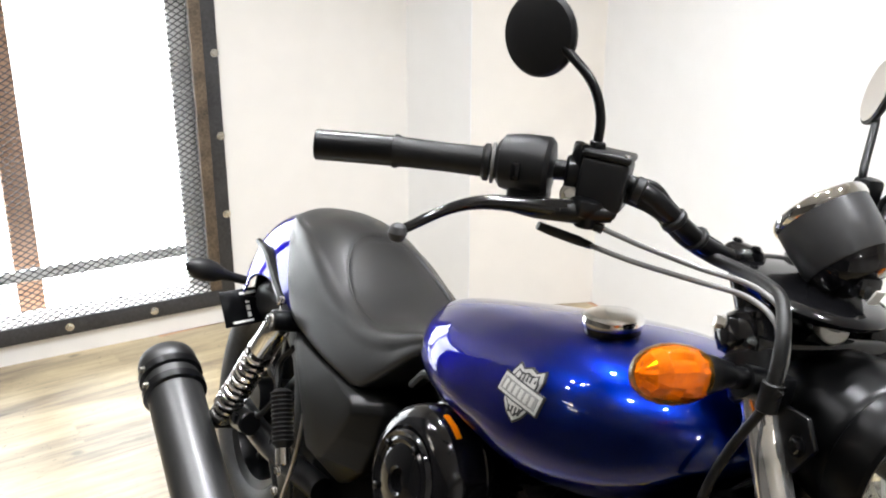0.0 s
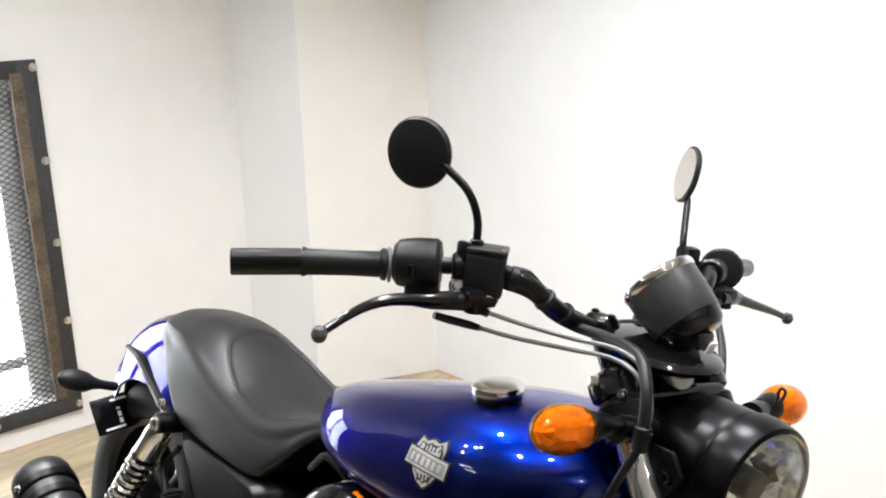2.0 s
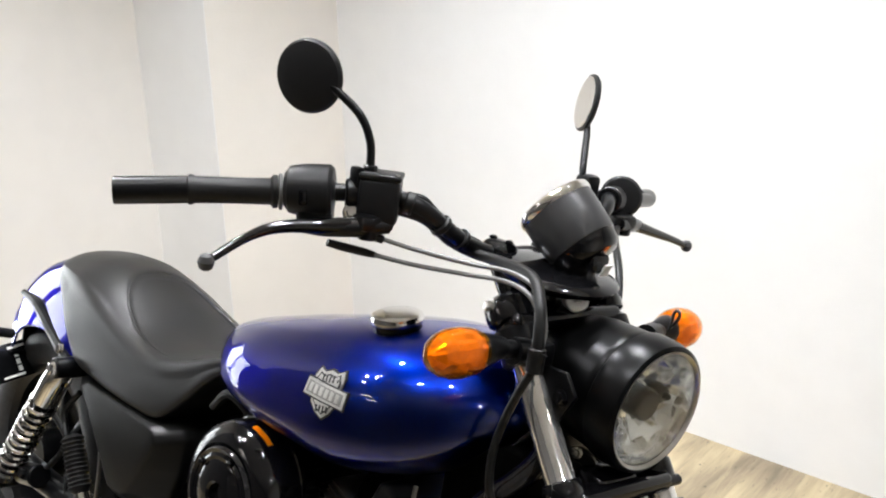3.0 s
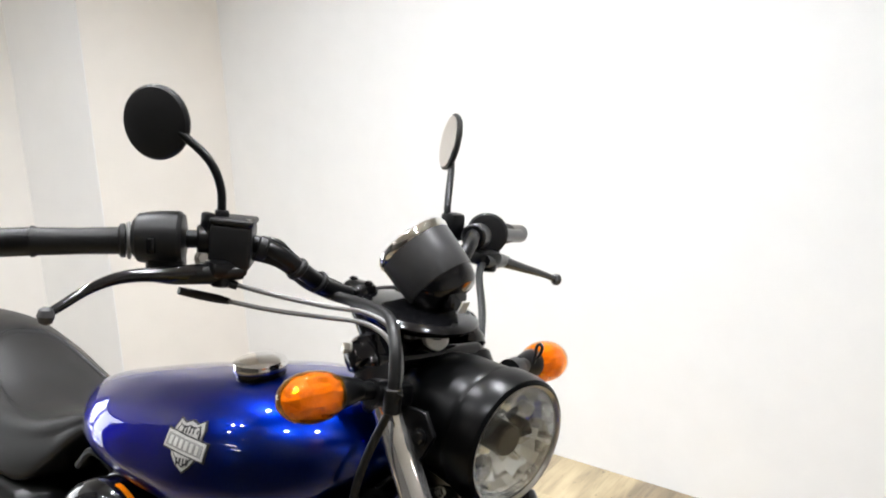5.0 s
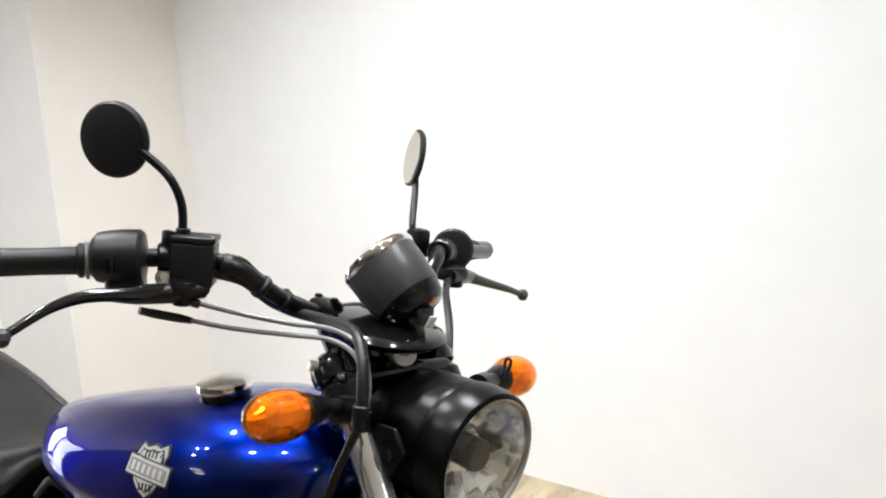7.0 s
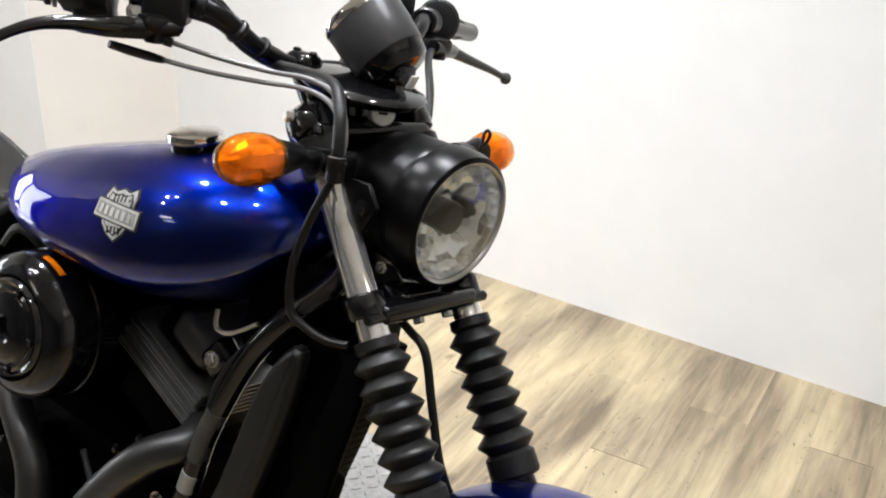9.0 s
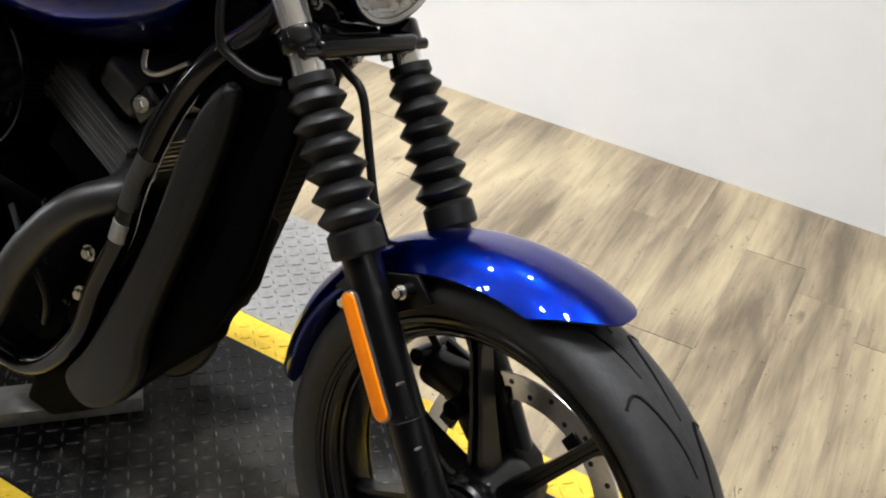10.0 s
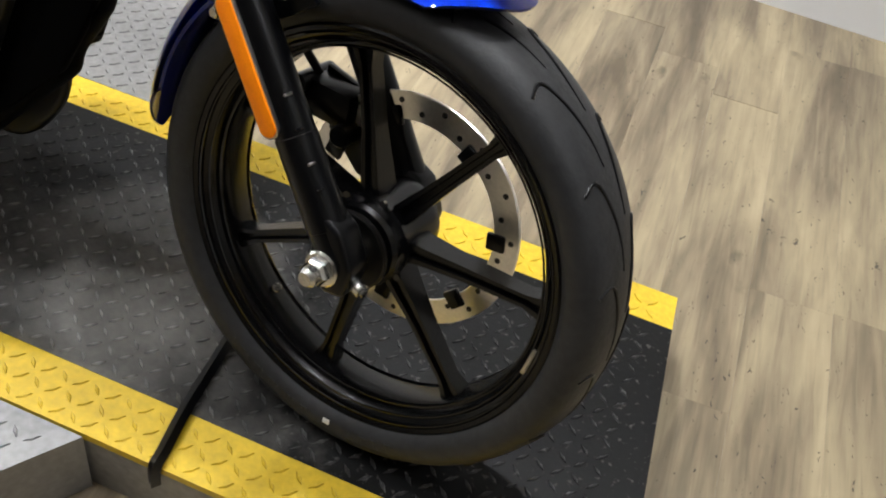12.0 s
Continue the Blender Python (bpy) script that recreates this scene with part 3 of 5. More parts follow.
for outline, label in (([(LIFT_X0, LIFT_Y0 - 0.003), (-0.262, LIFT_Y0 - 0.003), (-0.36, -0.33), (-0.52, -0.52), (LIFT_X0, -0.52)], "bare aluminium tread side plate with a cut corner"),
                       ([(LIFT_X0, LIFT_Y1 + 0.003), (-0.52, LIFT_Y1 + 0.003), (-0.60, 0.785), (LIFT_X0, 0.785)], "bare aluminium tread side plate")):
    bm = bmesh.new()
    a, b = [bm.verts.new((x, y, -0.002)) for x, y in outline], [bm.verts.new((x, y, FLOOR + 0.001)) for x, y in outline]
    bm.faces.new(a), bm.faces.new(b[::-1])
    for i in range(len(a)):
        bm.faces.new((a[i], b[i], b[(i + 1) % len(a)], a[(i + 1) % len(a)]))
    plate = part("side_plate", bm, TREAD_SILVER, lift, label, smooth=20)
    ys = [y for _, y in outline]
    near = min(ys) < 0
    data = tread(LIFT_X0, -0.27 if near else -0.605, min(ys) + 0.003, max(ys) - 0.003, lambda x: -0.002, 0.0245, (lambda x, y: x > -0.285 - 0.64 * (LIFT_Y0 - y) or x > -0.375 - 0.85 * (-0.33 - y)) if near else None)
    data.materials.append(TREAD_SILVER)
    t = new("tread", data)
    t.parent = plate
    tagged(t, kind="stuff")
jack = tagged(new("jack_plate"), "small bare tread-plate block standing on the lift deck", "lift plate")
part("plate", moved(box((0.24, 0.07, 0.03), (0, 0, 0), 0.002), Matrix.Translation((-0.775, 0.075, 0.0175)) @ Matrix.Rotation(radians(46), 4, "Z")), TREAD_SILVER, jack)
tagged(mesh_object("hook_bar", tube([(-0.185, 0.06, 0.011), (-0.180, 0.025, 0.011), (-0.169, -0.091, 0.011), (-0.158, -0.160, 0.011), (-0.157, -0.178, 0.008), (-0.158, -0.183, -0.006), (-0.159, -0.183, -0.03)], 0.0088, 4, 4), BLACK_SATIN, 30), "black steel locking bar hooked over the lift edge", "bar")

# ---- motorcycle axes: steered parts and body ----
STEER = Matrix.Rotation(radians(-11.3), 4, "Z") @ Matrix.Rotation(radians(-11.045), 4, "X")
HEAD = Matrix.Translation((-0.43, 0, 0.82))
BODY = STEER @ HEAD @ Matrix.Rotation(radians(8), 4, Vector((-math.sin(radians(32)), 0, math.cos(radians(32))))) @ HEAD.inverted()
bike = tagged(new("motorcycle"), "blue cruiser motorcycle with black running gear leaning on the lift", "motorcycle")


def steered(name, bm, mat, label="", parent=None, smooth=35):
    return part(name, moved(bm, STEER), mat, parent or bike, label, smooth)


def on_body(name, bm, mat, label="", parent=None, smooth=35):
    return part(name, moved(bm, BODY), mat, parent or bike, label, smooth)


ACROSS = Matrix.Rotation(radians(90), 4, "X")


def wheel_frame(x, z, y=0.0):
    """z along the axle towards the right side of the machine."""
    return Matrix.Translation((x, y, z)) @ ACROSS


def tyre_profile(r, w, depth):
    """Closed cross-section of a tyre: outer radius, width and sidewall depth."""
    half = [(r - depth - 0.002, 0.36), (r - depth + 0.004, 0.42), (r - depth * 0.78, 0.48), (r - depth * 0.52, 0.5), (r - depth * 0.32, 0.47), (r - depth * 0.17, 0.385), (r - depth * 0.07, 0.26), (r - depth * 0.015, 0.12), (r, 0.0)]
    return [(a, -b * w) for a, b in half] + [(a, b * w) for a, b in half[-2::-1]]


def ring_solid(profile, m, steps=72):
    """A closed ring of (radius, height) rows round z."""
    bm = bmesh.new()
    rings = [[bm.verts.new((r * math.cos(t), r * math.sin(t), h)) for r, h in profile] for t in (2 * math.pi * i / steps for i in range(steps))]
    k = len(profile)
    for i in range(steps):
        p, q = rings[i], rings[(i + 1) % steps]
        for j in range(k):
            bm.faces.new((p[j], q[j], q[(j + 1) % k], p[(j + 1) % k]))
    bm.transform(m)
    return bm


# front wheel
WF = wheel_frame(0, 0.296)
fw = steered("front_wheel", ring_solid([(r + 0.0125, h * 1.04) for r, h in ((0.236, -0.036), (0.237, -0.043), (0.233, -0.045), (0.228, -0.043), (0.226, -0.037), (0.221, -0.035), (0.216, -0.030), (0.213, -0.022), (0.207, -0.02), (0.205, -0.014), (0.205, 0.014), (0.207, 0.02), (0.213, 0.022), (0.216, 0.030), (0.221, 0.035), (0.226, 0.037), (0.228, 0.043), (0.233, 0.045), (0.237, 0.043), (0.236, 0.036), (0.22, 0.012), (0.22, -0.012))], WF), WHEEL, "satin black cast wheel")
for r, h in ((0.220, 0.0262), (0.229, 0.0355), (0.238, 0.0427)):
    for side in (1, -1):
        steered("rim_ridge", ring_solid([(r + 0.0014 * math.cos(t), side * h + 0.0014 * math.sin(t)) for t in (math.pi * q / 3 for q in range(6))], WF, 80), BLACK_GLOSS, "", fw)
tyre = steered("tyre", ring_solid(tyre_profile(0.300, 0.114, 0.0535), WF, 96), TYRE, "worn black road tyre", fw)
grooves = []
for k in range(17):
    for side in (1, -1):
        a0 = 2 * math.pi * (k + (0.5 if side < 0 else 0)) / 17
        pts = []
        for turn_by, lat in ((0, 0.008), (0.10, 0.010), (0.20, 0.015), (0.29, 0.022), (0.335, 0.029), (0.335, 0.037), (0.31, 0.046)):
            a, lat = a0 + turn_by, side * lat
            rr = float(np.interp(abs(lat), [0, 0.0137, 0.0296, 0.0439, 0.0536], [0.300, 0.2992, 0.2963, 0.2909, 0.2829])) + 0.0001
            pts.append((rr * math.cos(a), rr * math.sin(a), lat))
        grooves.append(tube(pts, [0.0008, 0.0017, 0.0021, 0.0017], 6, 3))
steered("groove", moved(join(*grooves), WF), BLACK_SATIN, "cut tread grooves", fw)["kind"] = "stuff"
for k in range(7):
    a = radians(5 + k * 360 / 7)
    m = WF @ Matrix.Rotation(a, 4, "Z")
    rib = loft([[(r, -w, -h), (r, -w * 0.45, -h), (r, -w * 0.3, -h + 0.006), (r, w * 0.3, -h + 0.006), (r, w * 0.45, -h), (r, w, -h), (r, w, h), (r, w * 0.45, h), (r, w * 0.3, h - 0.006), (r, -w * 0.3, h - 0.006), (r, -w * 0.45, h), (r, -w, h)]
                for r, w, h in ((0.03, 0.016, 0.022), (0.06, 0.012, 0.018), (0.12, 0.0095, 0.013), (0.195, 0.0085, 0.011), (0.216, 0.014, 0.013))])
    steered("spoke", moved(rib, m), WHEEL, "", fw, smooth=25)
    steered("spoke_bolt", moved(join(lathe([(0.0045, 0), (0.0045, 0.004)], Matrix.Translation((0.052, 0.02, 0.03)), 10)), m), ZINC if k % 2 else BLACK_GLOSS, "", fw)
steered("hub", lathe([(0.03, -0.055), (0.05, -0.05), (0.055, -0.03), (0.05, 0.0), (0.055, 0.03), (0.052, 0.036), (0.052, 0.045), (0.048, 0.05), (0.022, 0.052), (0.022, 0.075)], WF, 40), WHEEL, "black wheel hub", fw)
steered("hub_cover", lathe([(0.03, 0.054), (0.045, 0.056), (0.0485, 0.060), (0.0485, 0.064), (0.046, 0.066), (0.024, 0.064)], WF, 40), COVER, "dull black dished hub cover", fw)
steered("spacer", lathe([(0.023, 0.062), (0.0245, 0.066), (0.0245, 0.083), (0.02, 0.0865)], WF, 24), STEEL, "bare steel spacer", fw)
disc = ring_solid([(0.15, -0.058), (0.151, -0.06), (0.15, -0.063), (0.118, -0.063), (0.117, -0.06), (0.118, -0.058)], WF, 72)
rotor = steered("brake_disc", disc, DISC, "drilled steel brake disc", fw)
for k in range(30):
    a = 2 * math.pi * k / 30
    rr = 0.128 + 0.012 * (k % 2)
    steered("drilled_hole", moved(lathe([(0.0036, -0.0575), (0.0036, -0.0637)], None, 10), WF @ Matrix.Translation((rr * math.cos(a), rr * math.sin(a), 0))), BLACK_MATT, "", rotor)
for k in range(7):
    a = 2 * math.pi * (k + 0.2) / 7
    steered("carrier", moved(box((0.024, 0.022, 0.008), (0.121, 0, -0.058), 0.003), WF @ Matrix.Rotation(a, 4, "Z")), BLACK_SATIN, "", rotor)
steered("valve", moved(join(rod((0.205, 0, 0.012), (0.180, 0, 0.024), 0.0042, 12), rod((0.186, 0, 0.021), (0.176, 0, 0.026), 0.0058, 12)), WF @ Matrix.Rotation(radians(-128), 4, "Z")), ZINC, "valve stem", fw)
for k, a in enumerate([*range(-121, -91, 3), *range(-78, -62, 4)]):
    letter = join(box((0.013, 0.003, 0.0012), (0.268, -0.0035, 0.0566), 0), box((0.003, 0.009, 0.0012), (0.273 - 0.010 * (k % 2), 0, 0.0566), 0))
    steered("raised_mark", moved(letter, WF @ Matrix.Rotation(radians(a), 4, "Z")), TYRE, "", tyre)
steered("paint_dot", moved(box((0.008, 0.010, 0.001), (0.262, 0, 0.0570), 0.0004), WF @ Matrix.Rotation(radians(-86), 4, "Z")), WHITE_MARK, "white paint dot", tyre)
steered("balance_weight", moved(box((0.005, 0.036, 0.004), (0.231, 0, 0.0355), 0.001), WF @ Matrix.Rotation(radians(-8), 4, "Z")), STEEL, "lead balance strip", fw)

# forks
FR, FL = -0.094, 0.068


def fork_at(z, y):
    return Vector((-0.197 + (0.586 - z) * 0.72, y, z))


for y in (FR, FL):
    leg = steered("fork_leg", join(rod(fork_at(0.62, y), fork_at(0.30, y), 0.0225, 24), rod(fork_at(0.42, y), fork_at(0.33, y), 0.0235, 24)), BLACK_SATIN, "satin black lower fork leg")
    steered("fork_foot", slab([(-0.022, 0.36), (0.012, 0.345), (0.034, 0.305), (0.030, 0.270), (0.004, 0.264), (-0.022, 0.29)], y - 0.019, y + 0.019, 0.006, 3), BLACK_SATIN, "", leg)
    stanchion = steered("fork_tube", rod(fork_at(0.66, y), fork_at(0.955, y), 0.0185, 28, 0.1), FORK_CHROME, "polished chrome fork tube")
    steered("fork_cap", lathe([(0.024, 0), (0.026, 0.004), (0.026, 0.016), (0.018, 0.022), (0.012, 0.024)], towards(fork_at(0.95, y), fork_at(1.1, y)), 24), BLACK_GLOSS, "gloss black fork cap", stanchion)
    gaiter = []
    top, bottom = fork_at(0.737, y), fork_at(0.57, y)
    length = (bottom - top).length
    gaiter += [(0.0205, 0), (0.0255, 0.001), (0.0265, 0.012), (0.0245, 0.015)]
    n = 6
    for k in range(n):
        h = 0.017 + (length - 0.05) * k / n
        step = (length - 0.05) / n
        big = 0.0335 + 0.0035 * k / n
        gaiter += [(0.022 + 0.0025 * k / n, h), (big * 0.985, h + step * 0.45), (big, h + step * 0.52), (big * 0.985, h + step * 0.59)]
    gaiter += [(0.026, length - 0.033), (0.0315, length - 0.028), (0.032, length - 0.004), (0.029, length), (0.022, length)]
    steered("fork_gaiter", lathe(gaiter, towards(top, bottom), 36), RUBBER, "ribbed black rubber fork gaiter", smooth=28)
    reflector_side = -1 if y < 0 else 1
    d = (fork_at(0.40, 0) - fork_at(0.53, 0)).normalized()
    side = Vector((0, 1, 0))
    across = side.cross(d)
    m = Matrix.Translation(fork_at(0.538, y) + Vector((-0.010, reflector_side * 0.026, 0.0))) @ Matrix((across, side, d)).transposed().to_4x4()
    outline = [(0.0105 * math.cos(t), 0.012 + 0.0105 * (math.sin(t) - 0) if math.sin(t) < 0 else 0.138 + 0.0105 * math.sin(t)) for t in (2 * math.pi * i / 32 for i in range(32))]
    reflector = steered("reflector", moved(slab(outline, -0.004, 0.004, 0.0015), m), ORANGE, "long orange reflector", leg)
    steered("reflector_base", moved(slab([(x * 1.2 + 0.001, 0.075 + (z - 0.075) * 1.03) for x, z in outline], -0.001 - 0.004 * (reflector_side > 0) , 0.005 - 0.004 * (reflector_side > 0), 0.0008, 1), m), STEEL, "grey reflector base", leg)
nut = Vector((0.0, -0.114, 0.296))
facing = towards(nut, nut + Vector((0, -1, 0)))
steered("axle_nut", join(lathe([(0.02, 0), (0.0215, 0.001), (0.0215, 0.003), (0.019, 0.005)], facing, 32), lathe([(0.0165, 0.004), (0.0165, 0.013), (0.0135, 0.017)], facing, 6), lathe([(0.0115, 0.014), (0.0115, 0.027), (0.008, 0.031)], facing, 20)), ZINC, "zinc-plated axle nut")
steered("axle", rod((0, -0.116, 0.296), (0, 0.12, 0.296), 0.01), STEEL)
steered("pinch_bolt", join(rod((0.028, -0.094, 0.284), (0.046, -0.099, 0.283), 0.0085, 18), rod((0.046, -0.099, 0.283), (0.050, -0.100, 0.283), 0.0055, 6)), ZINC, "bright pinch bolt")
for k, z in enumerate((0.455, 0.425, 0.395, 0.372)):
    p = fork_at(z, FR)
    steered("cast_rib", box((0.003, 0.012, 0.003), p + Vector((0.018, -0.013, 0.009)), 0.001), STEEL if k % 2 == 0 else BLACK_GLOSS, "small cast rib")
caliper = steered("brake_caliper", join(box((0.075, 0.05, 0.05), (-0.135, 0.065, 0.385), 0.012, None), rod((-0.17, 0.10, 0.40), (-0.17, 0.03, 0.40), 0.012), rod((-0.10, 0.10, 0.36), (-0.10, 0.03, 0.36), 0.014)), BLACK_SATIN, "black brake caliper")
steered("caliper_bracket", slab([(-0.16, 0.42), (-0.06, 0.40), (0.02, 0.33), (0.01, 0.28), (-0.09, 0.30), (-0.15, 0.35)], 0.072, 0.084, 0.003), BLACK_SATIN, "", caliper)
steered("brake_hose", tube([(-0.335, -0.035, 0.745), (-0.31, -0.03, 0.732), (-0.284, -0.028, 0.715), (-0.266, -0.02, 0.651), (-0.239, -0.015, 0.579), (-0.215, 0.02, 0.50), (-0.16, 0.06, 0.41)], 0.0055), RUBBER, "black rubber brake hose")

# front mudguard
rings = []
for k in range(41):
    t = k / 40
    row = []
    for s in range(17):
        u = -1 + 2 * s / 16
        a0, a1 = 71 + 13 * abs(u) ** 2.5, 184 - 16 * abs(u) ** 1.6
        a = radians(a0 + (a1 - a0) * t)
        w = 0.070 * (1 - 0.25 * t**3)
        row.append((u * w, 0.335 - 0.034 * abs(u) ** 2.8, a))
    inner = [(y * 0.965, r - 0.0035, a) for y, r, a in reversed(row)]
    rings.append([(r * math.cos(a) - 0.010, y, 0.294 + r * math.sin(a)) for y, r, a in row + inner])
fender = steered("front_mudguard", loft(rings), BLUE, "metallic blue painted front mudguard", smooth=50)
for y in (-0.07, 0.07):
    steered("mudguard_bracket", slab([(-0.235, 0.50), (-0.21, 0.535), (-0.12, 0.572), (-0.09, 0.55), (-0.15, 0.505)], y - 0.004, y + 0.004, 0.002), BLACK_SATIN, "", fender)
    for x, z in ((-0.197, 0.504), (-0.122, 0.555)):
        s = -1 if y < 0 else 1
        steered("bracket_bolt", bolt((x, y + s * 0.02, z), (0, s, 0), 0.0062, 0.009), ZINC, "", fender)
        steered("stand_off", rod((x, y, z), (x, y + s * 0.02, z), 0.007), BLACK_SATIN, "", fender)

# yokes
yoke_axis = (fork_at(0.9, 0) - fork_at(0.6, 0)).normalized()
lower = steered("lower_yoke", join(box((0.034, FL - FR, 0.024), (-0.312, (FR + FL) / 2, 0.766), 0.008, None, 3), box((0.05, 0.07, 0.03), (-0.335, -0.015, 0.768), 0.01, None, 3)), BLACK_GLOSS, "slim gloss black lower fork yoke")
for y in (FR, FL):
    c = fork_at(0.768, y)
    steered("fork_clamp", join(lathe([(0.0225, -0.014), (0.0245, -0.011), (0.0245, 0.011), (0.0225, 0.014)], towards(c, c + yoke_axis), 28), rod(c + Vector((0.024, -0.02, -0.004)), c + Vector((0.024, 0.02, -0.004)), 0.007, 16)), BLACK_GLOSS, "", lower)
for y in (-0.03, 0.02):
    steered("yoke_bolt", bolt((-0.305, y, 0.757), (0.6, 0, -1), 0.007, 0.01), ZINC)
upper = steered("upper_yoke", join(box((0.07, 0.19, 0.026), (-0.458, -0.02, 0.945), 0.012, None, 4), rod((-0.475, -0.01, 0.80), (-0.495, -0.01, 0.97), 0.03)), BLACK_GLOSS, "gloss black upper fork yoke")
for y in (FR, FL):
    steered("fork_clamp", join(rod(fork_at(0.895, y), fork_at(0.935, y), 0.029, 24), box((0.03, 0.03, 0.03), fork_at(0.906, y) + Vector((0.024, 0, 0.01)), 0.006)), BLACK_SATIN, "", upper)
    steered("cap_bolt", bolt((-0.469, y - 0.025, 0.956), (-0.4, -1, 0.1), 0.007, 0.008), STEEL, "", upper)
    steered("clamp_cap", lathe([(0.024, 0), (0.030, 0.005), (0.031, 0.018), (0.027, 0.030), (0.016, 0.037), (0.004, 0.039)], towards((-0.452, y, 0.935), (-0.49, y, 0.985)), 28), BLACK_GLOSS, "glossy rounded fork cap", upper)
for y in (-0.045, 0.045):
    riser = steered("riser", join(rod((-0.51, y, 0.955), (-0.542, y, 0.995), 0.019, 20), box((0.05, 0.034, 0.036), (-0.549, y, 1.002), 0.013, None, 4)), BLACK_GLOSS, "gloss black handlebar riser")
    for dx in (-0.016, 0.016):
        steered("riser_bolt", bolt((-0.549 + dx, y, 1.0195), (0, 0, 1), 0.0045, 0.002), BLACK_GLOSS, "", riser)
lock_m = towards((-0.443, -0.006, 0.966), (-0.37, -0.052, 0.982))
lock = steered("ignition_lock", lathe([(0.0145, 0), (0.0155, 0.002), (0.0155, 0.022), (0.0135, 0.024), (0.003, 0.0242)], lock_m, 28), EMBLEM, "pale metal ignition lock")
steered("key_slot", moved(box((0.011, 0.0028, 0.002), (0, 0, 0.0243), 0.0006), lock_m), BLACK_GLOSS, "", lock)
cover_m = Matrix.Translation((-0.472, -0.012, 0.994)) @ Matrix.Rotation(radians(7), 4, "Y") @ Matrix.Diagonal((0.95, 0.95, 0.62, 1))
steered("riser_cover", join(moved(lathe([(0.05, -0.024), (0.072, -0.018), (0.083, -0.008), (0.086, 0.0), (0.083, 0.006), (0.07, 0.012), (0.04, 0.017), (0.01, 0.018)], None, 48), cover_m), rod((-0.475, -0.0, 0.99), (-0.478, 0.002, 1.03), 0.024, 20)), BLACK_GLOSS, "smooth gloss black cover under the gauge", smooth=60)
axis_g = Vector((-0.70, -0.22, 0.66)).normalized()
centre_g = Vector((-0.479, 0.004, 1.054))
gm = towards(centre_g - axis_g * 0.045, centre_g + axis_g)
gauge = steered("gauge_pod", lathe([(0.040, 0.012), (0.0462, 0.012), (0.0475, 0.014), (0.050, 0.046), (0.0505, 0.072)], gm, 56), GAUGE, "dark plastic speedometer pod")
steered("gauge_base", lathe([(0.0458, 0.0135), (0.0455, 0.008), (0.0425, -0.004), (0.036, -0.011), (0.022, -0.014), (0.006, -0.0145)], gm, 48), BLACK_GLOSS, "black domed underside of the gauge", gauge)
steered("gauge_ring", ring_solid([(0.0508, 0.070), (0.0520, 0.073), (0.0522, 0.077), (0.0508, 0.0815), (0.048, 0.0835), (0.045, 0.084), (0.043, 0.082), (0.042, 0.070)], gm, 64), CHROME, "chrome bezel", gauge)
steered("dial", lathe([(0.0435, 0.074), (0.0435, 0.077)], gm, 40), BLACK_SATIN, "", gauge)
steered("dial_glass", lathe([(0.0432, 0.0795), (0.0432, 0.081)], gm, 40), LENS, "", gauge)
steered("connector", box((0.026, 0.03, 0.024), (-0.428, 0.006, 1.018), 0.005), BLACK_GLOSS, "", gauge)
steered("connector_tag", box((0.003, 0.013, 0.018), (-0.408, 0.008, 1.012), 0.001, Matrix.Translation((-0.408, 0.008, 1.014)) @ Matrix.Rotation(radians(25), 4, "Y") @ Matrix.Translation((0.408, -0.008, -1.014))), WHITE_MARK, "pale plastic tag", gauge)

# handlebar and controls
BAR = [(-0.55, 0, 1.0), (-0.55, -0.05, 1.0), (-0.553, -0.10, 1.014), (-0.556, -0.14, 1.037), (-0.57, -0.175, 1.06), (-0.602, -0.215, 1.068), (-0.655, -0.30, 1.06), (-0.738, -0.475, 1.042)]
steered("handlebar", tube([(x, -y, z) for x, y, z in BAR[:0:-1]] + BAR, 0.011, 16, 6), BLACK_SATIN, "satin black handlebar")
for s in (1, -1):
    def at(x, y, z, s=s):
        return Vector((x, s * y, z))
    g0, g1, g2 = at(-0.664, -0.318, 1.058), at(-0.712, -0.412, 1.050), at(-0.748, -0.49, 1.041)
    if s < 0:
        g0, g1, g2 = Vector((-0.69, 0.345, 1.053)), Vector((-0.735, 0.435, 1.046)), Vector((-0.775, 0.518, 1.038))
    grip_len = (g1 - g0).length
    grip = steered("grip", lathe([(0.017, 0), (0.0205, 0.001), (0.0205, 0.006), (0.0165, 0.009), (0.0158, 0.05), (0.0165, grip_len - 0.008), (0.0185, grip_len - 0.004), (0.0185, grip_len)], towards(g0, g1), 28), RUBBER, "black rubber handlebar grip")
    steered("bar_end", rod(g1, g2, 0.0168, 28, 0.08), BLACK_SATIN, "cylindrical bar end", grip)
    pod_axis = towards(at(-0.627, -0.27, 1.062), g0)
    barrel = lathe([(0.020, -0.009), (0.0295, -0.007), (0.0335, -0.002), (0.0330, 0.020), (0.0315, 0.034), (0.0290, 0.046), (0.0215, 0.052)], None, 28)
    for v in barrel.verts:
        v.co.y += 0.004
    pod = steered("switch_pod", moved(join(barrel, box((0.046, 0.034, 0.044), (0, -0.030, 0.014), 0.010, None, 3)), pod_axis), PLASTIC, "black plastic switch housing")
    steered("switch", moved(box((0.014, 0.02, 0.01), (0.03, 0.0, 0.026), 0.003), pod_axis), BLACK_GLOSS, "", pod)
    steered("collar", moved(lathe([(0.020, 0.0), (0.0225, 0.001), (0.0225, 0.004), (0.020, 0.005)], None, 28), towards(g0 + (g0 - g1) * 0.055, g1)), GREY_CABLE, "", pod)
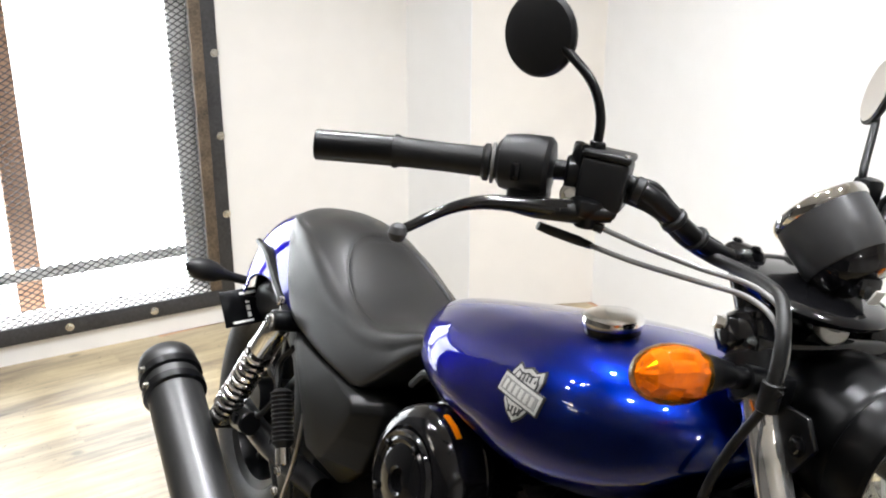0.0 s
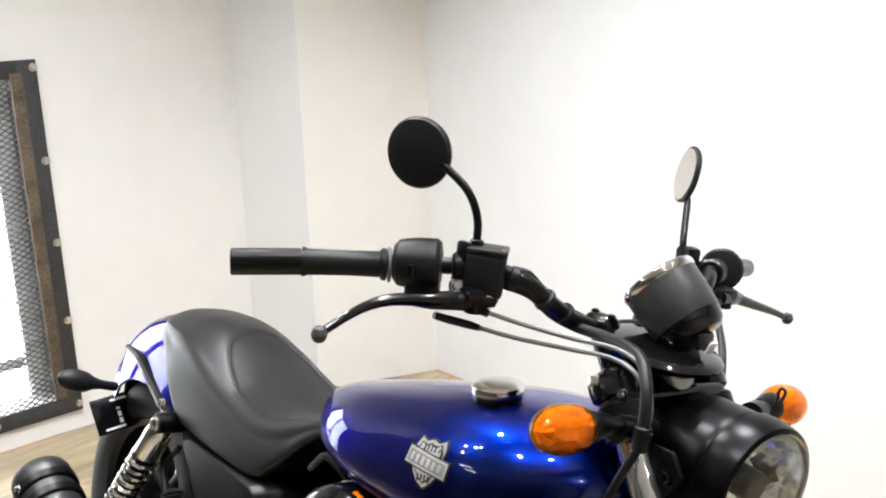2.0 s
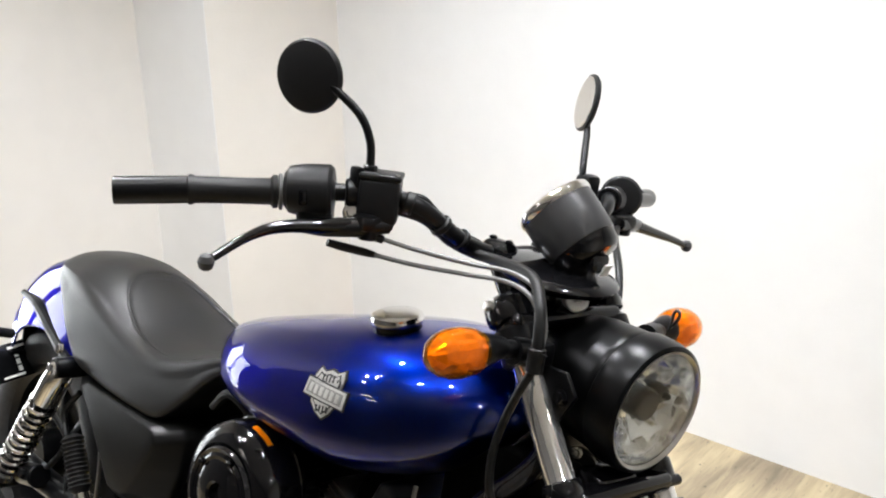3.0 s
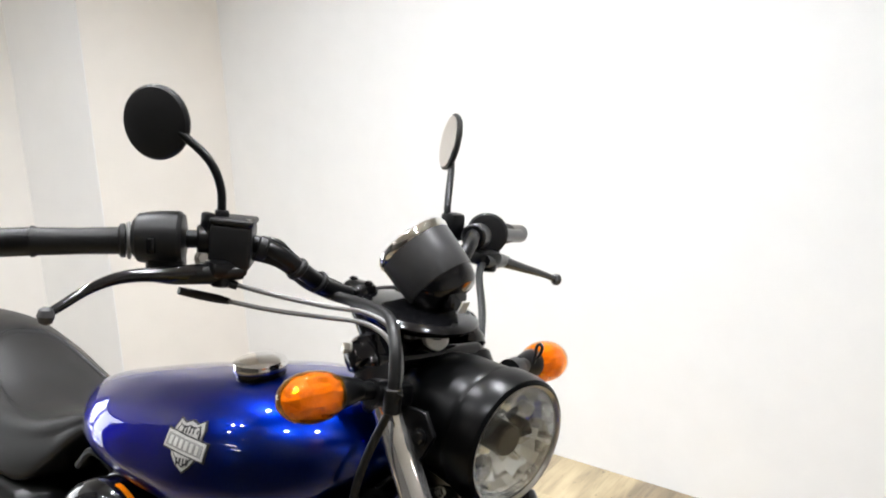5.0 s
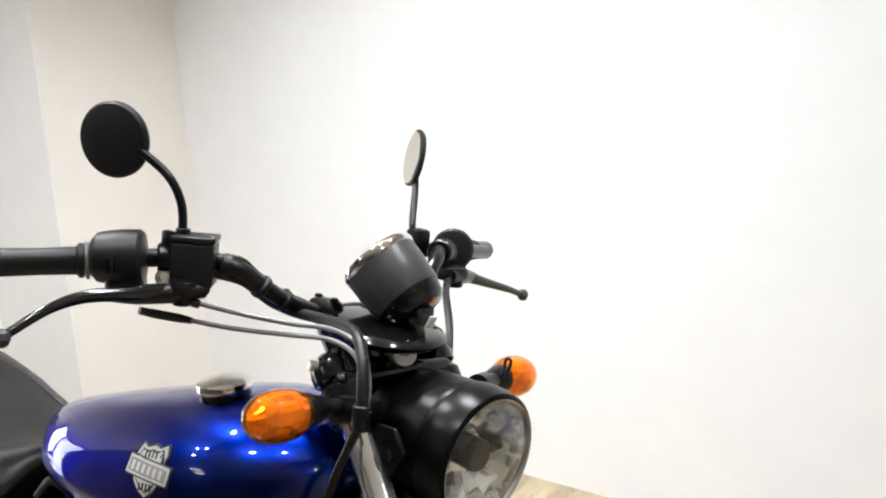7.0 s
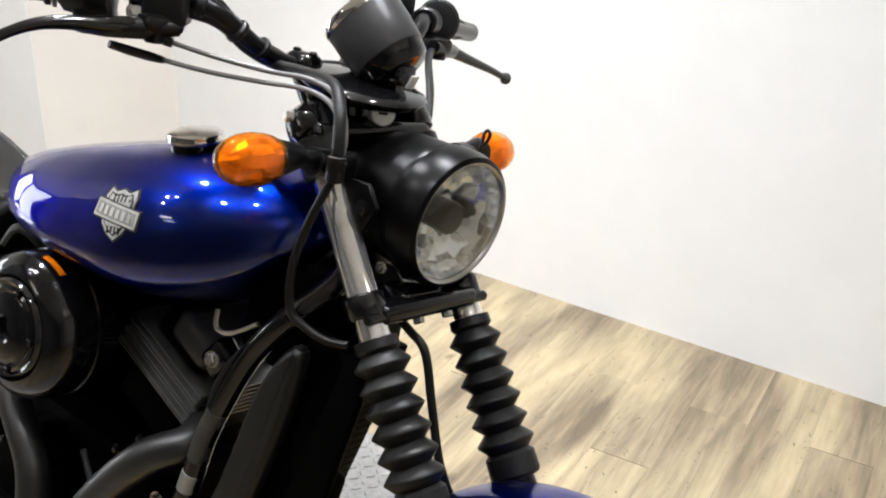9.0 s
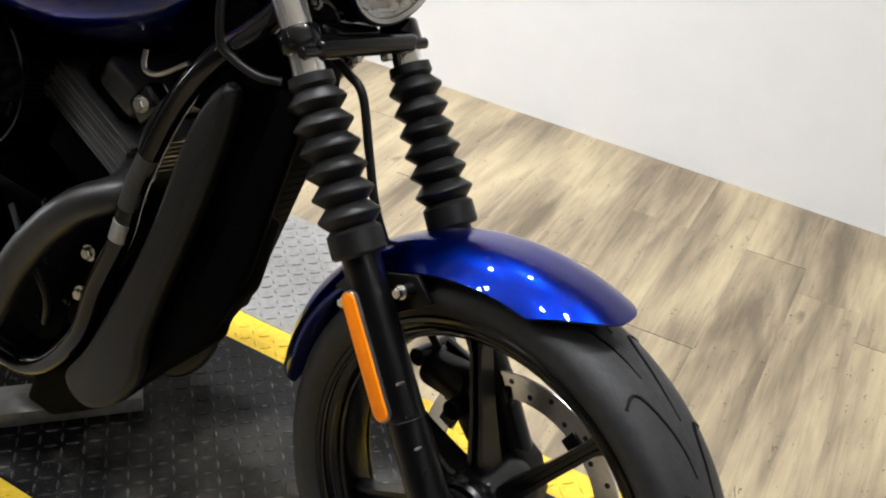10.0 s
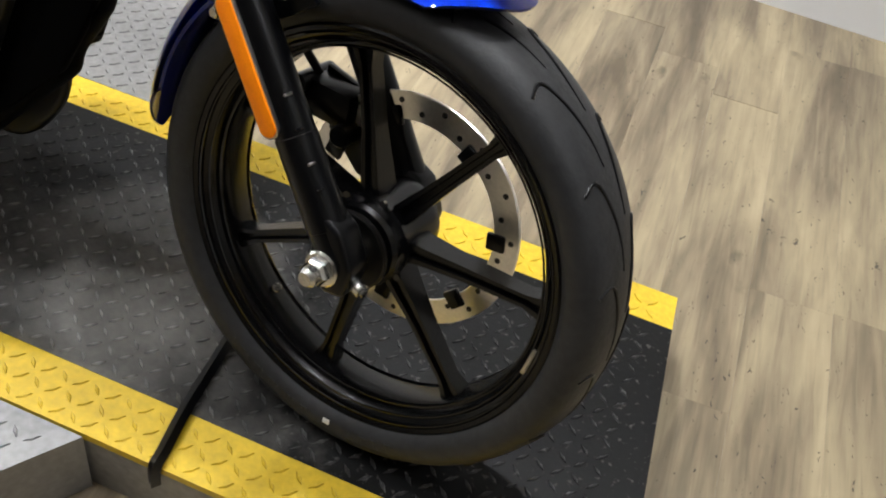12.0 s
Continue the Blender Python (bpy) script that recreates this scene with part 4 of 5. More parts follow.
    if s > 0:
        rm = Matrix.Translation(at(-0.597, -0.213, 1.078)) @ Matrix.Rotation(radians(-40), 4, "Z")
        res = steered("master_cylinder", box((0.055, 0.05, 0.054), (0, 0, -0.015), 0.005, rm, 3), PLASTIC, "square black fluid reservoir")
        steered("lid", box((0.057, 0.052, 0.008), (0, 0, 0.0150), 0.003, rm, 3), PLASTIC, "", res)
        for sx, sy in ((-1, -1), (1, 1)):
            steered("lid_screw", moved(lathe([(0.0035, 0.0185), (0.0035, 0.0205), (0.002, 0.021)], None, 12), rm @ Matrix.Translation((sx * 0.023, sy * 0.02, 0))), ZINC, "", res)
        steered("clamp_bolt", join(bolt(at(-0.604, -0.247, 1.044), (0.75, -0.55, 0.35), 0.0075, 0.008), rod(at(-0.62, -0.238, 1.04), at(-0.602, -0.249, 1.046), 0.011, 18)), STEEL, "bare metal clamp bolt", res)
        steered("clamp", join(rod(at(-0.611, -0.236, 1.067), at(-0.619, -0.250, 1.066), 0.0185, 22), box((0.02, 0.012, 0.03), at(-0.608, -0.243, 1.086), 0.004)), BLACK_SATIN, "", res)
    lever = steered("lever", tube(([at(-0.585, -0.235, 1.032), at(-0.600, -0.29, 1.029), at(-0.606, -0.345, 1.0265), at(-0.604, -0.385, 1.016), at(-0.600, -0.428, 0.994)] if s > 0 else [at(-0.60, -0.235, 1.035), at(-0.606, -0.29, 1.024), at(-0.612, -0.35, 1.010), at(-0.618, -0.41, 0.996), at(-0.622, -0.448, 0.985)]), [0.012, 0.0095, 0.0075, 0.0058, 0.0052], 12, 5), BLACK_GLOSS, "black ball-ended lever")
    # Greyer than the black lever: the ball's glare is put into its colour.
    steered("lever_ball", lathe([(0.004, -0.0095), (0.0075, -0.007), (0.0098, 0), (0.0075, 0.007), (0.004, 0.0095)], Matrix.Translation(at(-0.5985, -0.436, 0.989) if s > 0 else at(-0.622, -0.453, 0.984)), 20), DARK_STEEL, "dark grey ball end, lightened for its glare", lever)
    steered("lever_perch", join(box((0.036, 0.05, 0.022), at(-0.588, -0.228, 1.036), 0.008), rod(at(-0.583, -0.235, 1.045), at(-0.583, -0.235, 1.015), 0.012)), BLACK_SATIN, "", lever)
    steered("lever_bracket", tube([at(-0.572, -0.212, 1.034), at(-0.586, -0.245, 1.03), at(-0.604, -0.285, 1.026), at(-0.618, -0.315, 1.024)], [0.009, 0.0125, 0.011, 0.006], 14, 5), BLACK_SATIN, "", lever)
    steered("perch_clamp", join(rod(at(-0.595, -0.205, 1.067), at(-0.614, -0.24, 1.065), 0.02, 20), bolt(at(-0.59, -0.215, 1.03), (0.8, s * -0.5, 0.2), 0.006, 0.006)), BLACK_SATIN, "", lever)
    stalk = steered("mirror_stalk", tube([at(-0.606, -0.226, 1.095), at(-0.607, -0.23, 1.132), at(-0.62, -0.242, 1.164), at(-0.652, -0.264, 1.192)] if s > 0 else [at(-0.645, -0.197, 1.085), at(-0.652, -0.20, 1.108), at(-0.683, -0.23, 1.16), at(-0.698, -0.239, 1.182)], 0.0055, 12, 6), BLACK_SATIN, "curved black mirror stalk")
    steered("stalk_nut", rod(at(-0.606, -0.226, 1.088), at(-0.606, -0.226, 1.104), 0.009, 8) if s > 0 else box((0.03, 0.03, 0.045), at(-0.642, -0.205, 1.075), 0.007), BLACK_SATIN, "", stalk)
    mc = at(-0.682, -0.28, 1.20) if s > 0 else at(-0.704, -0.243, 1.203)
    back = Vector((0.49, s * -0.86, -0.12)).normalized()
    mm = towards(mc, mc + back)
    mirror = steered("mirror", lathe([(0.0435, -0.004), (0.046, -0.003), (0.046, 0.001), (0.043, 0.005), (0.032, 0.008), (0.016, 0.0095), (0.003, 0.01)], mm, 44), PLASTIC, "round black mirror")
    steered("mirror_glass", lathe([(0.042, -0.0055), (0.042, -0.004)], mm, 44), MIRROR, "", mirror)
# cables
steered("cable", tube([(-0.373, -0.128, 0.910), (-0.365, -0.128, 0.928), (-0.390, -0.140, 0.858), (-0.398, -0.150, 0.801), (-0.393, -0.150, 0.750), (-0.380, -0.140, 0.733), (-0.355, -0.125, 0.721), (-0.332, -0.110, 0.721)], 0.0052, 12), RUBBER, "black control cable")
steered("cable", tube([(-0.591, -0.234, 0.998), (-0.545, -0.19, 0.992), (-0.50, -0.145, 0.990), (-0.45, -0.118, 0.992), (-0.41, -0.112, 0.982), (-0.387, -0.115, 0.955), (-0.382, -0.118, 0.925)], 0.003, 10), GREY_CABLE, "grey control cable")
steered("cable", tube([(-0.585, -0.235, 1.022), (-0.545, -0.185, 1.010), (-0.50, -0.14, 1.003), (-0.45, -0.112, 1.003), (-0.405, -0.107, 0.99), (-0.382, -0.112, 0.955), (-0.377, -0.118, 0.925)], 0.003, 10), GREY_CABLE, "grey control cable")
steered("cable_adjuster", tube([(-0.602, -0.279, 1.008), (-0.597, -0.258, 1.003), (-0.591, -0.234, 0.998), (-0.58, -0.222, 0.996)], [0.0048, 0.0055, 0.0055, 0.004], 12, 4), RUBBER)
steered("cable_adjuster", rod((-0.59, -0.245, 1.024), (-0.572, -0.218, 1.017), 0.0055), RUBBER)
steered("cable", tube([(-0.588, -0.205, 1.055), (-0.565, -0.165, 1.045), (-0.558, -0.125, 1.018), (-0.548, -0.09, 1.003), (-0.50, -0.085, 1.003), (-0.43, -0.098, 1.003), (-0.39, -0.118, 0.982), (-0.374, -0.128, 0.945), (-0.373, -0.128, 0.905)], 0.0072, 12), RUBBER, "black brake line")
steered("hose_ferrule", rod((-0.3735, -0.128, 0.935), (-0.373, -0.128, 0.905), 0.0105, 16), RUBBER, "ribbed rubber ferrule")
steered("cable", tube([(-0.585, 0.225, 1.03), (-0.54, 0.17, 1.02), (-0.47, 0.11, 0.98), (-0.44, 0.08, 0.92), (-0.44, 0.07, 0.85)], 0.0055, 10), RUBBER, "black clutch cable")

for p, q in (((-0.572, -0.178, 1.060), (-0.580, -0.188, 1.0625)), ((-0.556, -0.14, 1.035), (-0.557, -0.147, 1.041)), ((-0.554, -0.108, 1.018), (-0.554, -0.114, 1.022))):
    steered("cable_strap", rod(p, q, 0.0155, 14), RUBBER, "black rubber strap round the bar")
steered("wiring_sleeve", tube([(-0.592, -0.19, 1.07), (-0.575, -0.165, 1.068), (-0.565, -0.145, 1.052), (-0.562, -0.11, 1.028), (-0.56, -0.07, 1.012)], [0.0045, 0.0058, 0.0045, 0.0055, 0.0045], 10), RUBBER, "lumpy black wiring sleeve")

# headlamp
hx = Vector((0.985, 0.02, -0.08)).normalized()
hc = Vector((-0.302, 0.012, 0.868))
hm = towards(hc, hc + hx)
lamp_body = steered("headlamp", lathe([(0.03, -0.165), (0.055, -0.16), (0.07, -0.14), (0.078, -0.10), (0.0812, -0.05), (0.0815, -0.042), (0.0805, -0.040), (0.0845, -0.037), (0.0852, -0.030), (0.085, -0.012), (0.082, 0.002), (0.078, 0.005), (0.0745, 0.004), (0.0735, -0.02)], hm, 64, (True, False)), HEADLAMP_SHELL, "black round headlamp shell")
facets = random.Random(11)
bowl = lathe([(0.0732, -0.001), (0.0725, -0.010), (0.069, -0.019), (0.061, -0.028), (0.049, -0.037), (0.034, -0.045), (0.020, -0.049)], None, 30, (False, True))
for v in bowl.verts:
    if v.co.z < -0.005:
        v.co.z += facets.uniform(-0.006, 0.005)
steered("reflector_bowl", moved(bowl, hm), ALUMINISED, "bright faceted reflector bowl", lamp_body, smooth=2)
for a, r in ((0.55, 0.050), (1.35, 0.052), (2.6, 0.049), (3.5, 0.052), (4.4, 0.05), (5.6, 0.051)):
    steered("reflector_rib", moved(box((0.022, 0.0025, 0.014), (r, 0, -0.026), 0.001), hm @ Matrix.Rotation(a, 4, "Z")), ALUMINISED, "", lamp_body)
steered("lens", ring_solid([(0.074, -0.001), (0.0735, 0.002), (0.066, 0.006), (0.045, 0.010), (0.02, 0.012), (0.0001, 0.0125), (0.0001, 0.0105), (0.02, 0.010), (0.045, 0.008), (0.066, 0.004), (0.072, 0.0)], hm, 48), LENS, "clear domed lens", lamp_body)
# Added steel ring stands in for the bright edge of the glass.
steered("lens_edge_ring", ring_solid([(0.0725, 0.0015), (0.0745, 0.0045), (0.0765, 0.0055), (0.0755, 0.003)], hm, 56), STEEL, "thin steel ring in place of the bright lens edge", lamp_body)
steered("bulb_shield", lathe([(0.02, -0.045), (0.0205, -0.02), (0.0205, -0.012), (0.018, -0.009)], hm, 28), COVER, "black bulb shield", lamp_body)
steered("pilot_bulb", moved(join(lathe([(0.0115, -0.04), (0.0115, -0.022), (0.009, -0.02)], None, 20), lathe([(0.005, -0.021), (0.005, -0.014), (0.002, -0.011)], None, 14)), hm @ Matrix.Translation((0.042, 0.004, 0))), COVER, "", lamp_body)
for s in (-1, 1):
    steered("headlamp_bracket", join(slab([(-0.44, 0.90), (-0.36, 0.905), (-0.34, 0.88), (-0.36, 0.845), (-0.44, 0.85)], s * 0.085 - 0.004, s * 0.085 + 0.004, 0.003)), BLACK_SATIN, "", lamp_body)
    steered("bracket_bolt", bolt((-0.36, s * 0.09, 0.875), (0, s, 0), 0.008, 0.005), BLACK_GLOSS, "", lamp_body)

horn_m = towards((-0.372, -0.028, 0.772), (-0.345, -0.075, 0.768))
horn = steered("horn", lathe([(0.010, -0.03), (0.022, -0.012), (0.0265, 0.0), (0.0265, 0.004), (0.024, 0.006), (0.010, 0.007), (0.008, 0.004)], horn_m, 32), PLASTIC, "round dark horn behind the fork")
steered("horn_bolt", bolt((-0.357, -0.050, 0.800), (0.4, -0.8, 0.2), 0.0055, 0.008), ZINC, "", horn)
for pts, r in (([(-0.44, -0.052, 0.868), (-0.47, -0.070, 0.835), (-0.53, -0.082, 0.770), (-0.60, -0.085, 0.705)], 0.0045), ([(-0.42, -0.046, 0.85), (-0.455, -0.068, 0.808), (-0.50, -0.085, 0.752), (-0.55, -0.092, 0.70)], 0.0038), ([(-0.40, -0.05, 0.83), (-0.43, -0.070, 0.79), (-0.465, -0.086, 0.748), (-0.52, -0.10, 0.69)], 0.0055)):
    steered("wiring_lead", tube(pts, r, 10), BLACK_GLOSS, "glossy black wiring lead")
steered("clip_bolt", rod((-0.415, -0.105, 0.742), (-0.392, -0.118, 0.745), 0.0042, 12), ZINC, "small bright clip bolt")

# front indicators
for y, x0, z0 in ((-0.178, -0.411, 0.925), (0.188, -0.437, 0.913)):
    s = -1 if y < 0 else 1
    m = towards((x0, y, z0), (x0 - 0.012, y + s * 0.1, z0 - 0.006))
    ind = steered("indicator", lathe([(0.0115, -0.03), (0.015, -0.020), (0.0185, -0.008), (0.0205, 0.0), (0.0195, 0.004)], m, 36), BLACK_SATIN, "black bullet-shaped indicator body")
    steered("lens", lathe([(0.0200, 0.0), (0.0248, 0.008), (0.0282, 0.019), (0.0296, 0.033), (0.0284, 0.047), (0.0240, 0.060), (0.0165, 0.070), (0.0085, 0.0750), (0.002, 0.0765)], m, 40), AMBER_LENS, "amber indicator lens", ind)
    inner = lathe([(0.0190, 0.004), (0.0235, 0.012), (0.0262, 0.022), (0.0270, 0.034), (0.0250, 0.047), (0.0195, 0.058), (0.011, 0.066), (0.003, 0.069)], None, 26)
    for v in inner.verts:
        v.co += Vector([facets.uniform(-0.0030, 0.0012) for _ in range(3)])
    steered("bulb_reflector", moved(inner, m), AMBER_INNER, "", ind, smooth=2)
    steered("bulb", lathe([(0.008, 0.024), (0.010, 0.036), (0.007, 0.050), (0.002, 0.054)], m, 20), AMBER, "", ind)
    steered("stem", join(rod((x0, y, z0), (-0.415, s * 0.105, 0.918), 0.011), lathe([(0.0165, -0.03), (0.0165, 0.0)], towards((-0.413, s * 0.128, 0.918), (x0, y, z0)), 24)), BLACK_SATIN, "", ind)
steered("tab", tube([(-0.411, 0.160, 0.922), (-0.409, 0.160, 0.936), (-0.408, 0.160, 0.947), (-0.403, 0.160, 0.952), (-0.398, 0.160, 0.948), (-0.401, 0.160, 0.938), (-0.407, 0.160, 0.930)], 0.0024, 8, 4), BLACK_SATIN, "black wire loop")
# ---- body: tank, seat, panels ----
TANK = [(-1.090, 0.735, 0.702, 0.034), (-1.075, 0.751, 0.692, 0.066), (-1.03, 0.772, 0.680, 0.108), (-0.97, 0.792, 0.668, 0.149), (-0.90, 0.814, 0.658, 0.177), (-0.83, 0.834, 0.652, 0.189), (-0.76, 0.853, 0.650, 0.1955), (-0.66, 0.874, 0.654, 0.2), (-0.57, 0.879, 0.682, 0.186), (-0.50, 0.866, 0.724, 0.148), (-0.455, 0.845, 0.773, 0.094), (-0.435, 0.83, 0.80, 0.05)]
rings = []
for k in range(45):
    x = TANK[0][0] + (TANK[-1][0] - TANK[0][0]) * k / 44
    zt, zb, w = interp(TANK, x)
    ring = []
    for j in range(48):
        a = 2 * math.pi * j / 48
        c, s = math.cos(a), math.sin(a)
        zm = zb + (zt - zb) * 0.32
        yy = w * math.copysign(abs(c) ** 0.78, c)
        zz = zm + (zt - zm) * abs(s) ** 0.74 if s >= 0 else zm - (zm - zb) * abs(s) ** 0.66
        if s < 0:
            yy *= 1 - 0.16 * abs(s)
        ring.append((x, -0.012 + yy, zz))
    rings.append(ring)
tank_bm = loft(rings)
bmesh.ops.recalc_face_normals(tank_bm, faces=tank_bm.faces)
TANK_TREE = BVHTree.FromBMesh(tank_bm)
tank = on_body("fuel_tank", tank_bm, BLUE, "metallic blue painted fuel tank", smooth=60)
cap_m = Matrix.Translation((-0.660, -0.100, 0.868)) @ Matrix.Rotation(radians(12), 4, "X") @ Matrix.Rotation(radians(-6), 4, "Y")
on_body("filler_neck", lathe([(0.034, -0.02), (0.0345, 0.006), (0.033, 0.0075)], cap_m, 44), BLACK_GLOSS, "black filler neck", tank)
on_body("filler_cap", lathe([(0.0335, 0.006), (0.0365, 0.0065), (0.0372, 0.009), (0.0372, 0.015), (0.036, 0.018), (0.031, 0.0205), (0.016, 0.022), (0.003, 0.0222)], cap_m, 48), CHROME, "chrome filler cap", tank)
# shield-and-bar badge, plain, laid on the tank's side
SHIELD = [(0, 0.033), (0.012, 0.029), (0.023, 0.034), (0.028, 0.022), (0.025, 0.0), (0.023, -0.014), (0.013, -0.026), (0, -0.035), (-0.013, -0.026), (-0.023, -0.014), (-0.025, 0.0), (-0.028, 0.022), (-0.023, 0.034), (-0.012, 0.029)]


def draped(outlines, lift_by, thick, tilt=-6):
    """Flat outlines laid on the side of the tank, standing proud of it."""
    c, s = math.cos(radians(tilt)), math.sin(radians(tilt))
    out = bmesh.new()
    for outline in outlines:
        top, low = [], []
        for x, z in outline:
            p = Vector((-0.662 + 0.98 * (c * x - s * z), -0.5, 0.779 + 0.98 * (s * x + c * z)))
            hit = TANK_TREE.ray_cast(p, Vector((0, 1, 0)))
            n = hit[1]
            top.append(out.verts.new(hit[0] + n * (lift_by + thick)))
            low.append(out.verts.new(hit[0] + n * (lift_by - 0.004)))
        k = len(top)
        out.faces.new(top), out.faces.new(low[::-1])
        for i in range(k):
            out.faces.new((top[i], low[i], low[(i + 1) % k], top[(i + 1) % k]))
    return out


def rect(cx, cz, w, h):
    return [(cx - w / 2, cz - h / 2), (cx, cz - h / 2), (cx + w / 2, cz - h / 2), (cx + w / 2, cz + h / 2), (cx, cz + h / 2), (cx - w / 2, cz + h / 2)]


def sized(k, kz=None):
    return [(x * 1.1 * k, z * (kz or k)) for x, z in SHIELD]


TILT, BAR_TILT = 10, 1
badge = on_body("badge", draped([sized(1.0)], 0.0, 0.0016, TILT), EMBLEM_DARK, "shield-shaped metal badge crossed by a bar", tank, smooth=20)
on_body("shield", draped([sized(0.91)], 0.0016, 0.0008, TILT), EMBLEM, "pewter shield", badge, smooth=20)
on_body("shield_line", draped([sized(0.77)], 0.0024, 0.0003, TILT), EMBLEM_DARK, "", badge, smooth=20)
on_body("shield_field", draped([sized(0.70)], 0.0027, 0.0004, TILT), EMBLEM, "", badge, smooth=20)
on_body("bar", draped([rect(0, 0.001, 0.083, 0.0255)], 0.0028, 0.0008, BAR_TILT), EMBLEM_DARK, "", badge, smooth=20)
on_body("bar_face", draped([rect(0, 0.001, 0.079, 0.0215)], 0.0036, 0.0006, BAR_TILT), EMBLEM, "pewter bar", badge, smooth=20)
on_body("bar_line", draped([rect(0, 0.001, 0.071, 0.0150)], 0.0042, 0.0003, BAR_TILT), EMBLEM_MARK, "", badge, smooth=20)
for k in range(6):
    on_body("mark", draped([rect(-0.027 + 0.0108 * k, 0.001, 0.0062, 0.0105)], 0.0045, 0.0004, BAR_TILT), EMBLEM, "", badge, smooth=20)
for k in range(4):
    for z in (0.0195, -0.0195):
        on_body("mark", draped([rect(-0.010 + 0.0066 * k, z, 0.0026, 0.0085)], 0.0031, 0.0004, TILT), EMBLEM_DARK, "", badge, smooth=20)
on_body("tank_bracket", box((0.042, 0.012, 0.012), (-0.622, -0.158, 0.706), 0.004), STEEL, "bare metal tank bracket", tank)

# seat rows: x, crown height, half-width of the top, lower half-width, height of the lower edge, drop of the shoulder
SEAT = [(-1.715, 0.702, 0.048, 0.050, 0.655, 0.018), (-1.70, 0.721, 0.076, 0.080, 0.660, 0.022), (-1.665, 0.735, 0.098, 0.106, 0.668, 0.028), (-1.61, 0.743, 0.110, 0.125, 0.660, 0.034), (-1.54, 0.746, 0.116, 0.142, 0.610, 0.038),
        (-1.46, 0.735, 0.119, 0.152, 0.560, 0.040), (-1.38, 0.708, 0.121, 0.156, 0.553, 0.034), (-1.30, 0.678, 0.123, 0.157, 0.551, 0.022), (-1.22, 0.664, 0.124, 0.154, 0.551, 0.014), (-1.15, 0.671, 0.121, 0.147, 0.556, 0.012),
        (-1.10, 0.688, 0.117, 0.136, 0.600, 0.012), (-1.05, 0.707, 0.111, 0.122, 0.655, 0.012), (-1.0, 0.724, 0.100, 0.106, 0.695, 0.012)]


def in_dish(x, y):
    """How far inside the dished rider's seat: 1 on its seam."""
    if x < -1.22:
        return ((abs(x + 1.22) / 0.245) ** 2.4 + (abs(y) / 0.108) ** 2.4) ** (1 / 2.4)
    return abs(y) / (0.108 - 0.6 * (x + 1.22) ** 2)


rings = []
for k in range(97):
    x = SEAT[0][0] + (SEAT[-1][0] - SEAT[0][0]) * k / 96
    crown, wt, wb, zb, drop = interp(SEAT, x)
    half = []
    for j in range(27):
        y = wt * j / 26
        z = crown - drop * (j / 26) ** 2.6
        d = in_dish(x, y)
        z -= 0.0045 / (1 + math.exp(min(60.0, (d - 1.0) * 55))) + 0.0035 * math.exp(-(((d - 1.0) / 0.022) ** 2))
        z -= 0.010 * max(0.0, 1 - d) ** 0.6
        half.append((y, z))
    edge = crown - drop
    r = min(0.028, 0.4 * (edge - zb))
    for j in range(1, 7):
        a = math.pi / 2 * j / 6
        half.append((wt + (wb - wt) * 0.55 * math.sin(a) ** 1.2, edge - r * (1 - math.cos(a))))
    for j in range(1, 9):
        f = j / 8
        half.append((wt + (wb - wt) * (0.55 + 0.45 * math.sin(f * math.pi / 2)), edge - r - (edge - r - zb - 0.006) * f))
    half += [(wb - 0.003, zb + 0.002), (wb - 0.010, zb), (wb * 0.5, zb)]
    rings.append([(x, -0.004 - y, z) for y, z in half[:0:-1]] + [(x, -0.004 + y, z) for y, z in half])
seat_bm = loft(rings)
bmesh.ops.recalc_face_normals(seat_bm, faces=seat_bm.faces)
SEAT_TREE = BVHTree.FromBMesh(seat_bm)
seat = on_body("seat", seat_bm, VINYL, "black vinyl seat with a dished rider's place", smooth=70)


def on_seat(pts):
    """Points set on the seat's upper face."""
    hits = [SEAT_TREE.ray_cast(Vector((x, y, 1.2)), Vector((0, 0, -1)))[0] for x, y in pts]
    return [h for h in hits if h is not None]


seam = [(-1.03 - 0.019 * k, 0.108 - 0.6 * (0.19 - 0.019 * k) ** 2 + 0.0035) for k in range(10)]
for k in range(49):
    t = math.pi * (0.5 + k / 48)
    c, q = math.cos(t), math.sin(t)
    seam.append((-1.22 - 0.252 * abs(c) ** (2 / 2.4), 0.1115 * math.copysign(abs(q) ** (2 / 2.4), q)))
seam += [(x, -y) for x, y in seam[9::-1]]
seam = [(x, y - 0.004) for x, y in seam]
on_body("seam", tube(on_seat(seam), 0.0014, 6, 1), VINYL, "stitched seam round the dished seat", seat)

# rear mudguard and tail
ridge = curve_points([(-1.46, 0, 0.70), (-1.60, 0, 0.715), (-1.73, 0, 0.705), (-1.84, 0, 0.672), (-1.925, 0, 0.617), (-1.975, 0, 0.555)], 5)
rings = []
for k, p in enumerate(ridge):
    d = (ridge[min(k + 1, len(ridge) - 1)] - ridge[max(k - 1, 0)]).normalized()
    inward = Vector((-d.z, 0, d.x)) if d.x < 0 else Vector((d.z, 0, -d.x))
    if inward.z > 0:
        inward = -inward
    w = 0.140 - 0.03 * k / len(ridge)
    row = [(u * w, 0.15 * abs(u) ** 2.6) for u in (-1 + 2 * s / 16 for s in range(17))]
    back = [(y * 0.965, h + 0.004) for y, h in reversed(row)]
    rings.append([tuple(p + Vector((0, y, 0)) + inward * h) for y, h in row + back])
rear_guard = on_body("rear_mudguard", loft(rings), BLUE, "metallic blue painted rear mudguard", smooth=50)
